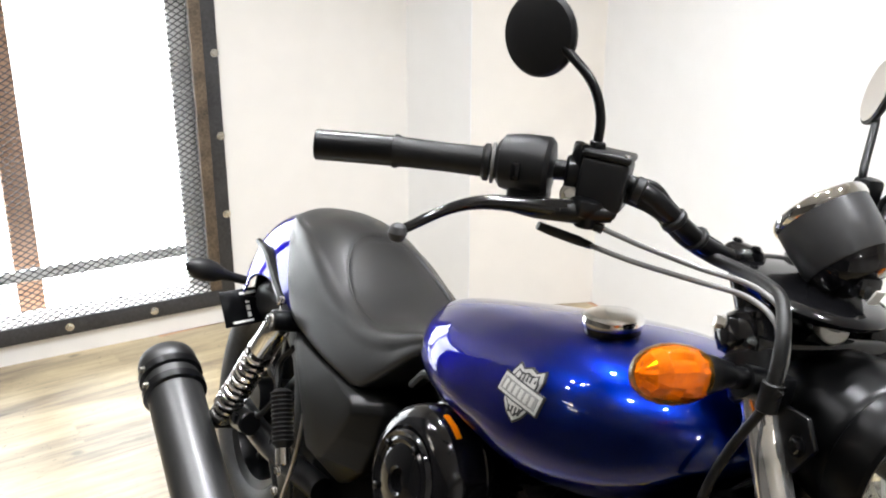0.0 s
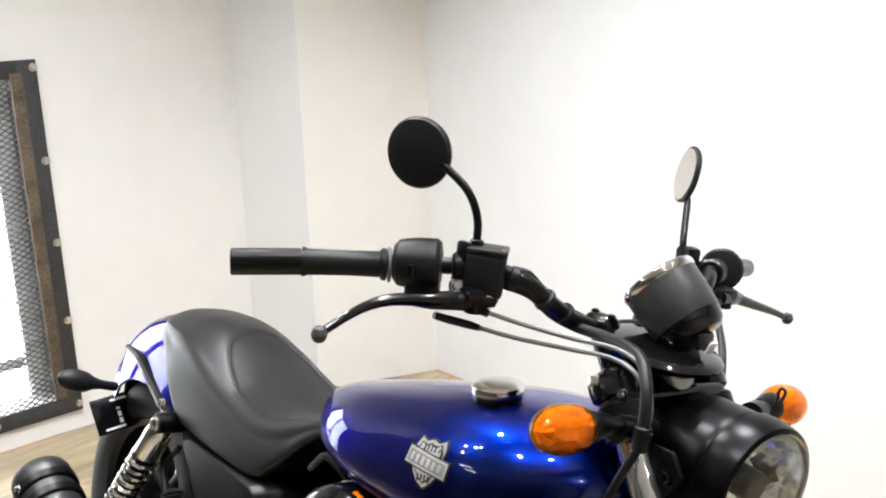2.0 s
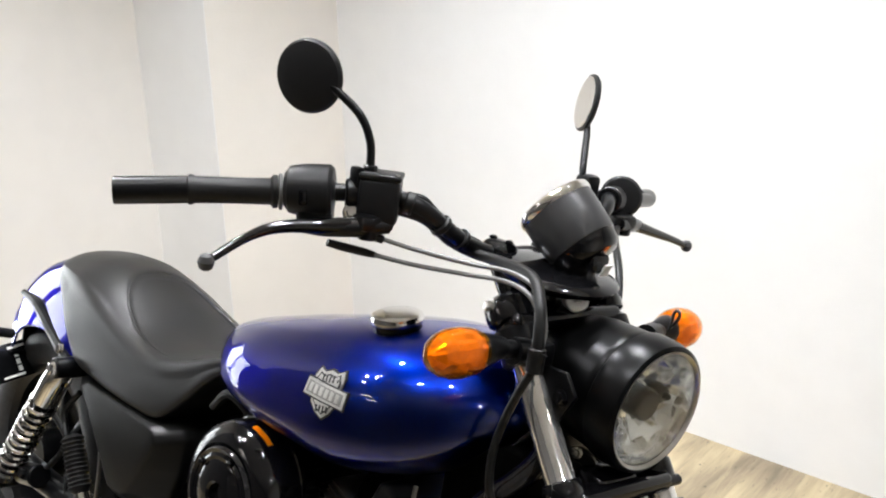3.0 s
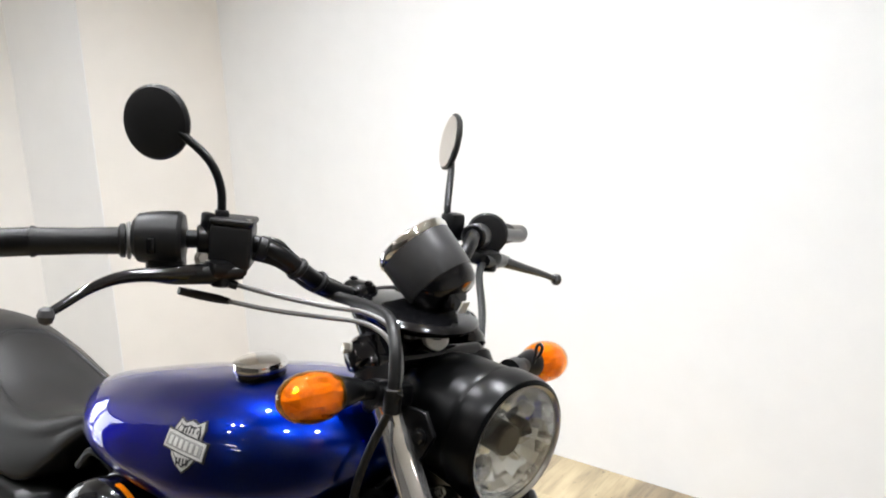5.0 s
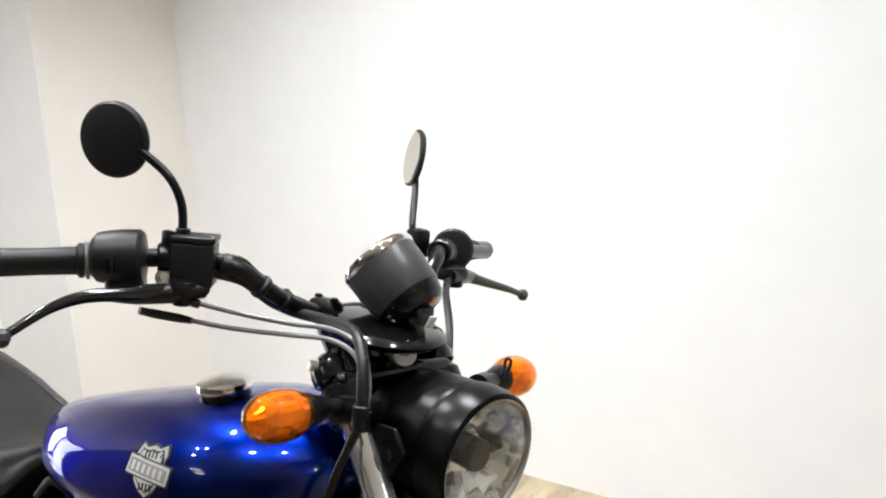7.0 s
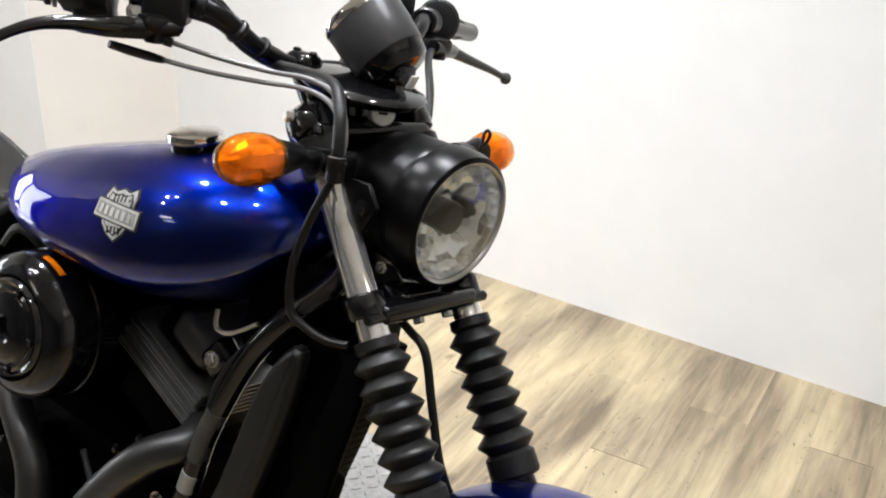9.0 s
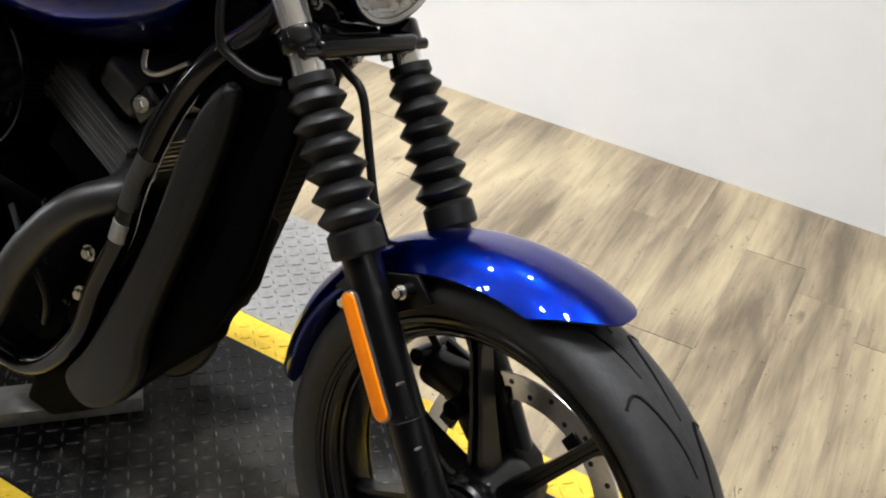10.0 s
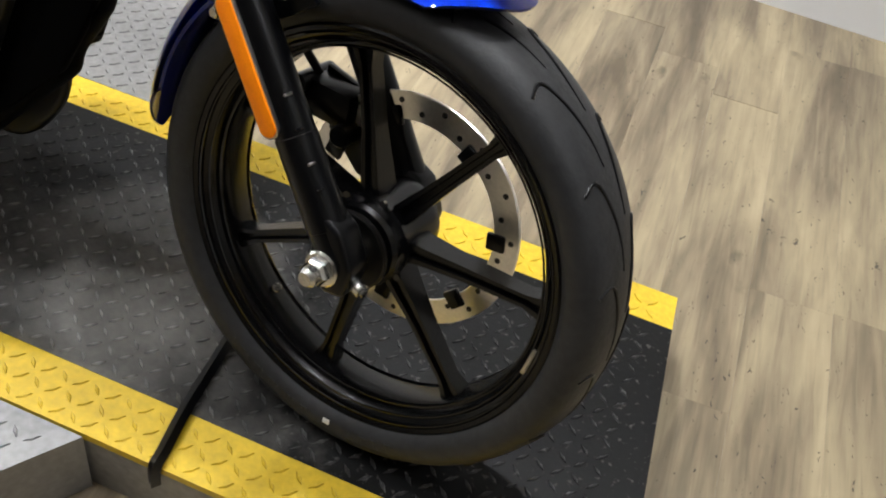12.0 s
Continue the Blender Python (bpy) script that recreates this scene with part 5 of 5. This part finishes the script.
on_body("tail_lamp", join(slab([(-1.95, 0.545), (-1.985, 0.555), (-2.02, 0.52), (-2.01, 0.475), (-1.975, 0.48)], -0.03, 0.04, 0.008)), RED, "red tail lamp", rear_guard)
for s in (-1, 1):
    on_body("mudguard_strut", tube([(-1.82, s * 0.112, 0.60), (-1.74, s * 0.115, 0.595), (-1.62, s * 0.125, 0.565), (-1.50, s * 0.135, 0.535)], [0.007, 0.012, 0.014, 0.016], 10), BLACK_SATIN, "black mudguard strut", rear_guard)
    on_body("strut_bolt", bolt((-1.55, s * 0.142, 0.556), (0, s, 0.2), 0.01, 0.006), CHROME, "", rear_guard)
    ind = on_body("rear_indicator", lathe([(0.004, -0.050), (0.015, -0.042), (0.023, -0.026), (0.0255, -0.002), (0.0225, 0.02), (0.0145, 0.038), (0.0105, 0.06), (0.0105, 0.10)], towards((-1.80, s * 0.225, 0.527), (-1.82, s * 0.10, 0.50)), 32), PLASTIC, "smoked dark bullet indicator")
plate_m = Matrix.Translation((-1.862, -0.09, 0.428)) @ Matrix.Rotation(radians(-30), 4, "Y") @ Matrix.Rotation(radians(14), 4, "X")
plate = on_body("number_plate", moved(box((0.004, 0.125, 0.085), (0, 0, 0), 0.0015), plate_m), BLACK_SATIN, "small black plate with plain white bars")
for k, (y, z, w, h) in enumerate(((0.005, 0.031, 0.04, 0.006), (0.0, 0.013, 0.009, 0.012), (0.0, -0.004, 0.009, 0.012), (0.0, -0.020, 0.009, 0.012), (-0.018, -0.034, 0.05, 0.005))):
    for side in (1, -1):
        on_body("bar", moved(box((0.001, w, h), (side * 0.0028, y, z), 0), plate_m), WHITE_MARK, "", plate)
on_body("plate_bracket", join(box((0.012, 0.05, 0.14), (-1.885, -0.05, 0.48), 0.004), box((0.03, 0.10, 0.02), (-1.88, -0.06, 0.44), 0.006)), BLACK_SATIN, "black plate bracket", plate)
# rear wheel
WR = wheel_frame(-1.74, 0.245)
rw = on_body("rear_wheel", join(ring_solid([(0.2, -0.05), (0.2, -0.058), (0.18, -0.05), (0.17, 0), (0.18, 0.05), (0.2, 0.058), (0.2, 0.05), (0.185, 0)], WR), lathe([(0.05, -0.08), (0.055, -0.03), (0.055, 0.03), (0.05, 0.08)], WR, 32)), BLACK_SATIN, "satin black cast rear wheel")
on_body("tyre", ring_solid(tyre_profile(0.296, 0.145, 0.096), WR, 80), TYRE, "black rear tyre", rw)
for k in range(7):
    on_body("spoke", moved(box((0.14, 0.024, 0.04), (0.115, 0, 0), 0.006), WR @ Matrix.Rotation(2 * math.pi * k / 7, 4, "Z")), BLACK_SATIN, "", rw)
# shocks
for s in (-1, 1):
    a, b = Vector((-1.492, s * 0.165, 0.525)), Vector((-1.66, s * 0.18, 0.235))
    ax = (b - a).normalized()
    length = (b - a).length
    sm = towards(a, b)
    shock = on_body("shock_absorber", join(lathe([(0.02, -0.012), (0.026, 0.0), (0.028, 0.02), (0.028, 0.075), (0.019, 0.08)], sm, 32)) , CHROME, "chrome rear shock absorber")
    on_body("spring_seat", lathe([(0.0175, length - 0.04), (0.027, length - 0.038), (0.027, length - 0.02), (0.0175, length - 0.012)], sm, 32), CHROME, "", shock)
    on_body("damper_rod", rod(a, b, 0.017), BLACK_SATIN, "black damper rod", shock)
    coil = []
    turns = 11
    for i in range(turns * 14 + 1):
        t = i / (turns * 14)
        ang = 2 * math.pi * turns * t
        coil.append(sm @ Vector((0.0255 * math.cos(ang), 0.0255 * math.sin(ang), 0.078 + (length - 0.115) * t)))
    on_body("spring", tube(coil, 0.0056, 8, 1), CHROME, "bright chrome coil spring", shock)
    on_body("mount", rod(a + Vector((0.01, s * 0.02, 0.015)), a + Vector((0.01, -s * 0.05, 0.015)), 0.021, 20), BLACK_SATIN, "", shock)
    on_body("mount", rod(b + Vector((0, s * 0.02, 0)), b + Vector((0, -s * 0.05, 0)), 0.018, 20), BLACK_SATIN, "", shock)
    on_body("top_nut", bolt(a + Vector((0.01, s * 0.02, 0.015)), (0, s, 0), 0.012, 0.008), CHROME, "", shock)
on_body("swing_arm", join(tube([(-1.74, -0.12, 0.25), (-1.5, -0.125, 0.265), (-1.25, -0.11, 0.30)], 0.026), tube([(-1.74, 0.12, 0.25), (-1.5, 0.125, 0.265), (-1.25, 0.11, 0.30)], 0.026)), BLACK_SATIN, "black swing arm")
# ribbed hose boot beside the shock
rib = [(0.012, 0)]
for k in range(12):
    rib += [(0.02, 0.006 + 0.0085 * k), (0.0235, 0.009 + 0.0085 * k), (0.02, 0.0125 + 0.0085 * k)]
rib += [(0.012, 0.115)]
on_body("spring_boot", lathe(rib, towards((-1.44, -0.15, 0.415), (-1.37, -0.15, 0.32)), 24), RUBBER, "ribbed black rubber boot", smooth=25)
on_body("master_cap", rod((-1.372, -0.15, 0.325), (-1.352, -0.15, 0.296), 0.016), CHROME, "bright metal end fitting")
for pts, r in (([(-1.6, -0.13, 0.42), (-1.5, -0.12, 0.36), (-1.45, -0.14, 0.28), (-1.38, -0.14, 0.22), (-1.35, -0.13, 0.12)], 0.0055), ([(-1.40, -0.13, 0.48), (-1.36, -0.13, 0.40), (-1.34, -0.135, 0.30), (-1.32, -0.13, 0.2)], 0.004), ([(-1.03, -0.12, 0.62), (-0.98, -0.13, 0.66), (-0.93, -0.12, 0.64), (-0.92, -0.10, 0.58)], 0.007)):
    on_body("hose", tube(pts, r, 8), RUBBER, "black rubber hose")
on_body("hose", tube([(-1.56, -0.14, 0.30), (-1.50, -0.155, 0.33), (-1.46, -0.15, 0.39), (-1.50, -0.14, 0.44), (-1.47, -0.13, 0.49)], 0.0065, 8), RUBBER, "black rubber hose")
on_body("chain_guard", tube([(-1.36, -0.14, 0.50), (-1.33, -0.145, 0.42), (-1.315, -0.15, 0.34), (-1.33, -0.15, 0.24)], 0.004, 8), STEEL, "bare metal brake rod")
for z in (0.20, 0.245, 0.285):
    on_body("fitting_bolt", bolt((-1.345 - 0.1 * (z - 0.2), -0.158, z), (0.3, -1, 0.1), 0.007, 0.006), ZINC)
on_body("brake_cylinder", join(rod((-1.62, -0.15, 0.262), (-1.53, -0.16, 0.292), 0.024, 20), bolt((-1.56, -0.18, 0.29), (0.2, -1, 0.2), 0.009, 0.008)), BLACK_SATIN, "black rear brake caliper")
# side cover
def side_cover(s):
    face = [(-1.402, 0.532), (-1.373, 0.545), (-1.247, 0.5455), (-1.142, 0.544), (-1.128, 0.536), (-1.122, 0.520), (-1.152, 0.464), (-1.188, 0.407), (-1.206, 0.396), (-1.255, 0.392)]
    rim = [(-1.50, 0.520), (-1.446, 0.533), (-1.278, 0.552), (-1.130, 0.555), (-1.106, 0.549), (-1.094, 0.532), (-1.101, 0.473), (-1.122, 0.410), (-1.185, 0.355), (-1.300, 0.345)]
    rings = [[(x, s * 0.06, z) for x, z in rim], [(x, s * 0.118, z) for x, z in rim], [(x, s * 0.165, z) for x, z in face]]
    bm = loft(rings)
    bmesh.ops.recalc_face_normals(bm, faces=bm.faces)
    bmesh.ops.bevel(bm, geom=bm.edges[:], offset=0.0045, segments=2, affect="EDGES", profile=0.5)
    return bm
for s in (-1, 1):
    on_body("side_cover", side_cover(s), COVER, "matt black plastic side cover", smooth=50)
# air cleaner
am = towards((-0.838, -0.10, 0.565), (-0.83, -0.26, 0.57))
air = on_body("air_cleaner", lathe([(0.08, 0.0), (0.10, 0.02), (0.105, 0.05), (0.106, 0.052), (0.106, 0.058), (0.104, 0.06), (0.104, 0.09), (0.10, 0.107), (0.086, 0.12), (0.074, 0.124), (0.07, 0.12)], am, 56), BLACK_GLOSS, "gloss black round air cleaner")
on_body("cover", lathe([(0.071, 0.112), (0.0705, 0.124), (0.066, 0.130), (0.060, 0.1275), (0.055, 0.130), (0.05, 0.1285), (0.04, 0.133), (0.02, 0.1345), (0.016, 0.132), (0.0155, 0.124)], am, 44), BLACK_GLOSS, "glossy round cover with a hole at its centre", air)
for k in range(5):
    a = 2 * math.pi * k / 5
    on_body("cover_bolt", moved(lathe([(0.0055, 0.124), (0.0055, 0.133), (0.003, 0.135)], None, 12), am @ Matrix.Translation((0.056 * math.cos(a), 0.056 * math.sin(a), 0))), BLACK_GLOSS, "", air)
# Thin orange arc along the upper front of the rim.
orange_arc = []
for k in range(9):
    t = radians(60 + 3 * k)
    d = am.inverted().to_3x3() @ Vector((math.cos(t), 0, math.sin(t)))
    d = Vector((d.x, d.y, 0)).normalized()
    orange_arc.append([tuple(am @ (d * r + Vector((0, 0, h)))) for r, h in ((0.1035, 0.088), (0.1048, 0.088), (0.1040, 0.096), (0.1025, 0.096))])
on_body("orange_arc", loft(orange_arc), ORANGE, "thin orange arc on the rim", air)
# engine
on_body("crankcase", join(box((0.36, 0.20, 0.22), (-0.80, 0.0, 0.30), 0.04), box((0.22, 0.22, 0.14), (-0.72, 0.0, 0.24), 0.04), rod((-0.88, -0.14, 0.30), (-0.88, 0.12, 0.30), 0.085, 32), rod((-0.70, -0.12, 0.27), (-0.70, 0.12, 0.27), 0.07, 32)), BLACK_SHADED, "black engine crankcase")
for at, lean, depth, fins, pitch in (((-0.668, -0.0, 0.552), 23, 0.20, 7, 0.0092), ((-0.93, 0.0, 0.52), -28, 0.18, 8, 0.0118)):
    m = Matrix.Translation(at) @ Matrix.Rotation(radians(lean), 4, "Y")
    cyl = on_body("cylinder", moved(join(box((0.125, depth - 0.03, 0.13), (0, 0, -0.04), 0.012), box((0.11, depth - 0.02, 0.06), (0, 0, 0.055), 0.02, None, 3)), m), BLACK_SHADED, "black finned engine cylinder")
    for k in range(fins):
        on_body("fin", moved(box((0.172, depth + 0.006 * (k % 2), 0.0036), (0.0, 0, pitch * (k - (fins - 1) / 2)), 0.0016, None, 2), m), FIN_EDGE, "", cyl)
head = on_body("cylinder_head", moved(box((0.082, 0.165, 0.050), (0, 0, 0), 0.014, None, 4), Matrix.Translation((-0.612, -0.020, 0.614)) @ Matrix.Rotation(radians(23), 4, "Y")), GAUGE, "dull dark grey cylinder head cover")
on_body("coil_cover", moved(box((0.04, 0.03, 0.05), (0, 0, 0), 0.009, None, 3), Matrix.Translation((-0.552, -0.100, 0.614)) @ Matrix.Rotation(radians(40), 4, "Y")), BLACK_GLOSS, "glossy black bolt bracket", head)
for x, y, z, r in ((-0.499 - 0.015, -0.118, 0.378, 0.012), (-0.518, -0.12, 0.314, 0.012), (-0.56, -0.105, 0.30, 0.011)):
    on_body("engine_bolt", bolt((x - 0.095, y, z + 0.006), (0.15, -1, 0), r * 0.72, 0.008), ZINC, "zinc-plated engine bolt")
on_body("engine_bolt", bolt((-0.552, -0.116, 0.614), (0.2, -1, 0), 0.0085, 0.007), ZINC, "zinc-plated engine bolt")
on_body("gearbox", join(box((0.46, 0.13, 0.34), (-0.93, 0.075, 0.36), 0.05, None, 3), box((0.30, 0.12, 0.30), (-0.80, 0.07, 0.54), 0.03), box((0.5, 0.10, 0.13), (-0.92, 0.05, 0.62), 0.03), box((0.30, 0.2, 0.24), (-1.22, 0.0, 0.36), 0.04), box((0.42, 0.22, 0.06), (-0.86, 0.0, 0.175), 0.02)), BLACK_SHADED, "black engine and gearbox casing")
for pts, r in (([(-0.50, -0.10, 0.66), (-0.53, -0.115, 0.60), (-0.56, -0.10, 0.52)], 0.006), ([(-0.75, -0.14, 0.40), (-0.70, -0.15, 0.36), (-0.66, -0.14, 0.30), (-0.68, -0.12, 0.24)], 0.005)):
    on_body("engine_lead", tube(pts, r, 8), RUBBER, "black rubber lead")
for x, z in ((-0.655, 0.455), (-0.70, 0.42), (-0.635, 0.30), (-0.69, 0.245)):
    on_body("casing_bolt", bolt((x, -0.122, z), (0, -1, 0), 0.0055, 0.005), BLACK_GLOSS)
on_body("engine_mount", slab([(-0.70, 0.43), (-0.58, 0.42), (-0.55, 0.30), (-0.60, 0.25), (-0.70, 0.28)], -0.118, -0.09, 0.008), BLACK_SHADED, "black engine mount plate")
on_body("pipe_clip", tube([(-0.551, -0.122, 0.684), (-0.548, -0.125, 0.668), (-0.540, -0.125, 0.660), (-0.517, -0.125, 0.665), (-0.480, -0.12, 0.690)], 0.0032, 8), STEEL, "bent bare metal clip")
# exhaust
on_body("exhaust_pipe", tube([(-0.60, -0.06, 0.50), (-0.565, -0.12, 0.492), (-0.61, -0.155, 0.455), (-0.68, -0.17, 0.36), (-0.745, -0.18, 0.22), (-0.86, -0.19, 0.14), (-1.1, -0.205, 0.11), (-1.42, -0.225, 0.10)], 0.0235, 20), BLACK_MATT, "matt black exhaust pipe")
on_body("exhaust_pipe", tube([(-0.98, -0.08, 0.50), (-0.95, -0.14, 0.46), (-0.885, -0.165, 0.42), (-0.81, -0.175, 0.35), (-0.80, -0.18, 0.25), (-0.85, -0.185, 0.165), (-1.0, -0.195, 0.13)], 0.0235, 20), BLACK_MATT, "matt black exhaust pipe")
ma, mb = Vector((-1.32, -0.232, 0.075)), Vector((-1.83, -0.262, 0.292))
ml = (mb - ma).length
muff = on_body("muffler", lathe([(0.024, -0.02), (0.035, 0.0), (0.056, 0.05), (0.06, 0.12), (0.06, ml - 0.10), (0.060, ml - 0.095), (0.061, ml - 0.04), (0.064, ml - 0.036), (0.065, ml - 0.006), (0.060, ml + 0.008), (0.048, ml + 0.012), (0.045, ml - 0.02)], towards(ma, mb), 44), BLACK_MATT, "matt black muffler")
for h in (ml - 0.10, ml - 0.055):
    on_body("band", ring_solid([(0.0605, h), (0.069, h + 0.003), (0.069, h + 0.020), (0.0605, h + 0.023), (0.056, h + 0.012)], towards(ma, mb), 44), BLACK_SATIN, "raised clamp band", muff)
    on_body("clamp_bolt", moved(bolt((0, 0, 0), (0, 0, 1), 0.007, 0.008), towards(ma, mb) @ Matrix.Translation((0.066, 0.02, h + 0.012)) @ Matrix.Rotation(radians(90), 4, "Y")), ZINC, "", muff)
# frame tubes and radiator
DOWN_TUBE = [(-0.405, 0.80), (-0.400, 0.77), (-0.410, 0.745), (-0.431, 0.714), (-0.484, 0.637), (-0.528, 0.522), (-0.545, 0.438), (-0.578, 0.349), (-0.603, 0.259), (-0.680, 0.170), (-0.79, 0.15), (-1.1, 0.16)]
down = on_body("down_tube", tube([(x, -0.126 + max(0, z - 0.72) * 0.9, z) for x, z in DOWN_TUBE], 0.0155, 18), BLACK_GLOSS, "gloss black frame down tube")
on_body("down_tube", tube([(x, 0.126 - max(0, z - 0.72) * 0.9, z) for x, z in DOWN_TUBE], 0.0155, 18), BLACK_GLOSS, "gloss black frame down tube")
on_body("frame_label", tube([(-0.513, -0.1285, 0.562), (-0.527, -0.1285, 0.525), (-0.536, -0.1285, 0.484)], 0.0146, 14, 3), LABEL_GREY, "worn silver label", down)
on_body("frame_label", tube([(-0.539, -0.1295, 0.463), (-0.545, -0.1295, 0.436)], 0.0142, 14, 2), EMBLEM_MARK, "pale label", down)
on_body("backbone", join(tube([(-0.45, 0, 0.80), (-0.8, 0, 0.70), (-1.2, 0, 0.56), (-1.5, 0, 0.5)], 0.04), box((0.10, 0.10, 0.13), (-0.45, 0, 0.80), 0.02)), BLACK_SATIN, "black frame backbone")
radiator = on_body("radiator", slab([(-0.40, 0.70), (-0.335, 0.70), (-0.42, 0.36), (-0.49, 0.36)], -0.115, 0.0, 0.006), BLACK_SHADED, "black finned radiator")
for k in range(26):
    z = 0.375 + 0.012 * k
    x = -0.42 + (z - 0.36) * 0.25
    on_body("fin", box((0.003, 0.094, 0.002), (x - 0.001, -0.052, z), 0), BLACK_SHADED, "", radiator)
for s in (-1, 1):
    strip = smooth_outline([(-0.403, 0.692), (-0.430, 0.660), (-0.455, 0.596), (-0.488, 0.466), (-0.536, 0.340), (-0.572, 0.258), (-0.606, 0.200), (-0.570, 0.172), (-0.520, 0.190), (-0.474, 0.255), (-0.468, 0.33), (-0.450, 0.40), (-0.405, 0.563), (-0.388, 0.672)], 4)
    on_body("radiator_shroud", slab(strip, *((-0.142, -0.116) if s < 0 else (0.001, 0.015)), 0.010, 4), SHROUD, "dark plastic radiator side shroud", radiator)
front = [(-0.40, 0.715), (-0.305, 0.70), (-0.325, 0.58), (-0.343, 0.47), (-0.36, 0.42), (-0.385, 0.36), (-0.45, 0.29), (-0.50, 0.25), (-0.56, 0.35), (-0.50, 0.45)]
on_body("radiator_cheek", slab(front, -0.115, -0.098, 0.006), BLACK_SHADED, "", radiator)
on_body("chin_fairing", slab([(-0.335, 0.54), (-0.350, 0.44), (-0.384, 0.377), (-0.386, 0.351), (-0.478, 0.250), (-0.551, 0.160), (-0.66, 0.085), (-0.72, 0.085), (-0.70, 0.17), (-0.55, 0.40), (-0.45, 0.54)], -0.112, -0.066, 0.012, 3), BLACK_SHADED, "black chin fairing", radiator)
# Plain block added to fill the dark gap at the frame neck.
on_body("neck_block", box((0.13, 0.19, 0.15), (-0.475, 0, 0.70), 0.02), BLACK_SHADED, "plain black block filling the frame neck under the tank")
on_body("foot_peg_mount", box((0.12, 0.03, 0.05), (-0.93, -0.16, 0.235), 0.01), BLACK_SHADED, "black foot control bracket")

# ---- plank floor, last ----
floor = setting("floor", span((WIN_X - 0.14, SOUTH - 0.12, FLOOR - 0.12), (EAST + 0.12, WALL_Y + 0.12, FLOOR - 0.003), 0), POST, "worn oak-look vinyl plank floor", "floor")
PW, PL = 0.152, 0.914
TURN = radians(2)
turn = Matrix.Rotation(TURN, 4, "Z")
plank_sizes = {}


def plank_mesh(length):
    """One plank of a given length, shared by all of that length."""
    if length not in plank_sizes:
        bm = box((PW - 0.00015, length - 0.00003, 0.003), (0, 0, 0), 0.0001, None, 1)
        data = bpy.data.meshes.new("plank")
        bm.to_mesh(data)
        bm.free()
        data.materials.append(PLANK)
        plank_sizes[length] = data
    return plank_sizes[length]


rng = random.Random(5)
far_v, far_f = [], []
# room's north and south limits along a plank line, kept under the walls
for i in range(-24, 26):
    x = i * PW
    off = rng.random() * PL
    north = (ROOM @ Vector((x, WALL_Y + 0.04, 0))).y
    south = (ROOM @ Vector((x, SOUTH - 0.04, 0))).y
    for j in range(-7, 5):
        y0, y1 = j * PL + off - PL / 2, j * PL + off + PL / 2
        y0, y1 = max(y0, south), min(y1, north)
        if y1 - y0 < 0.03:
            continue
        length = round(y1 - y0, 2) if y1 - y0 < PL - 1e-4 else PL
        p = turn @ Vector((x, (y0 + y1) / 2, 0))
        q = ROOM.inverted() @ p
        if not (WIN_X - 0.06 < q.x < EAST + 0.06):
            continue
        if -3.3 < q.x < 1.5 and q.y > -1.3:
            ob = new("plank", plank_mesh(length))
            ob.matrix_world = Matrix.Translation((p.x, p.y, FLOOR - 0.0015)) @ turn
            ob.parent = floor
        else:
            k = len(far_v)
            for dx, yy in ((-1, y0), (1, y0), (1, y1), (-1, y1)):
                c = turn @ Vector((x + dx * (PW / 2 - 0.0002), yy, 0))
                far_v.append((c.x, c.y, FLOOR))
            far_f.append((k, k + 1, k + 2, k + 3))
data = bpy.data.meshes.new("far_planks")
data.from_pydata(far_v, [], far_f)
data.materials.append(PLANK)
rest = new("far_planks", data)
rest.parent = floor
tagged(rest, kind="stuff")
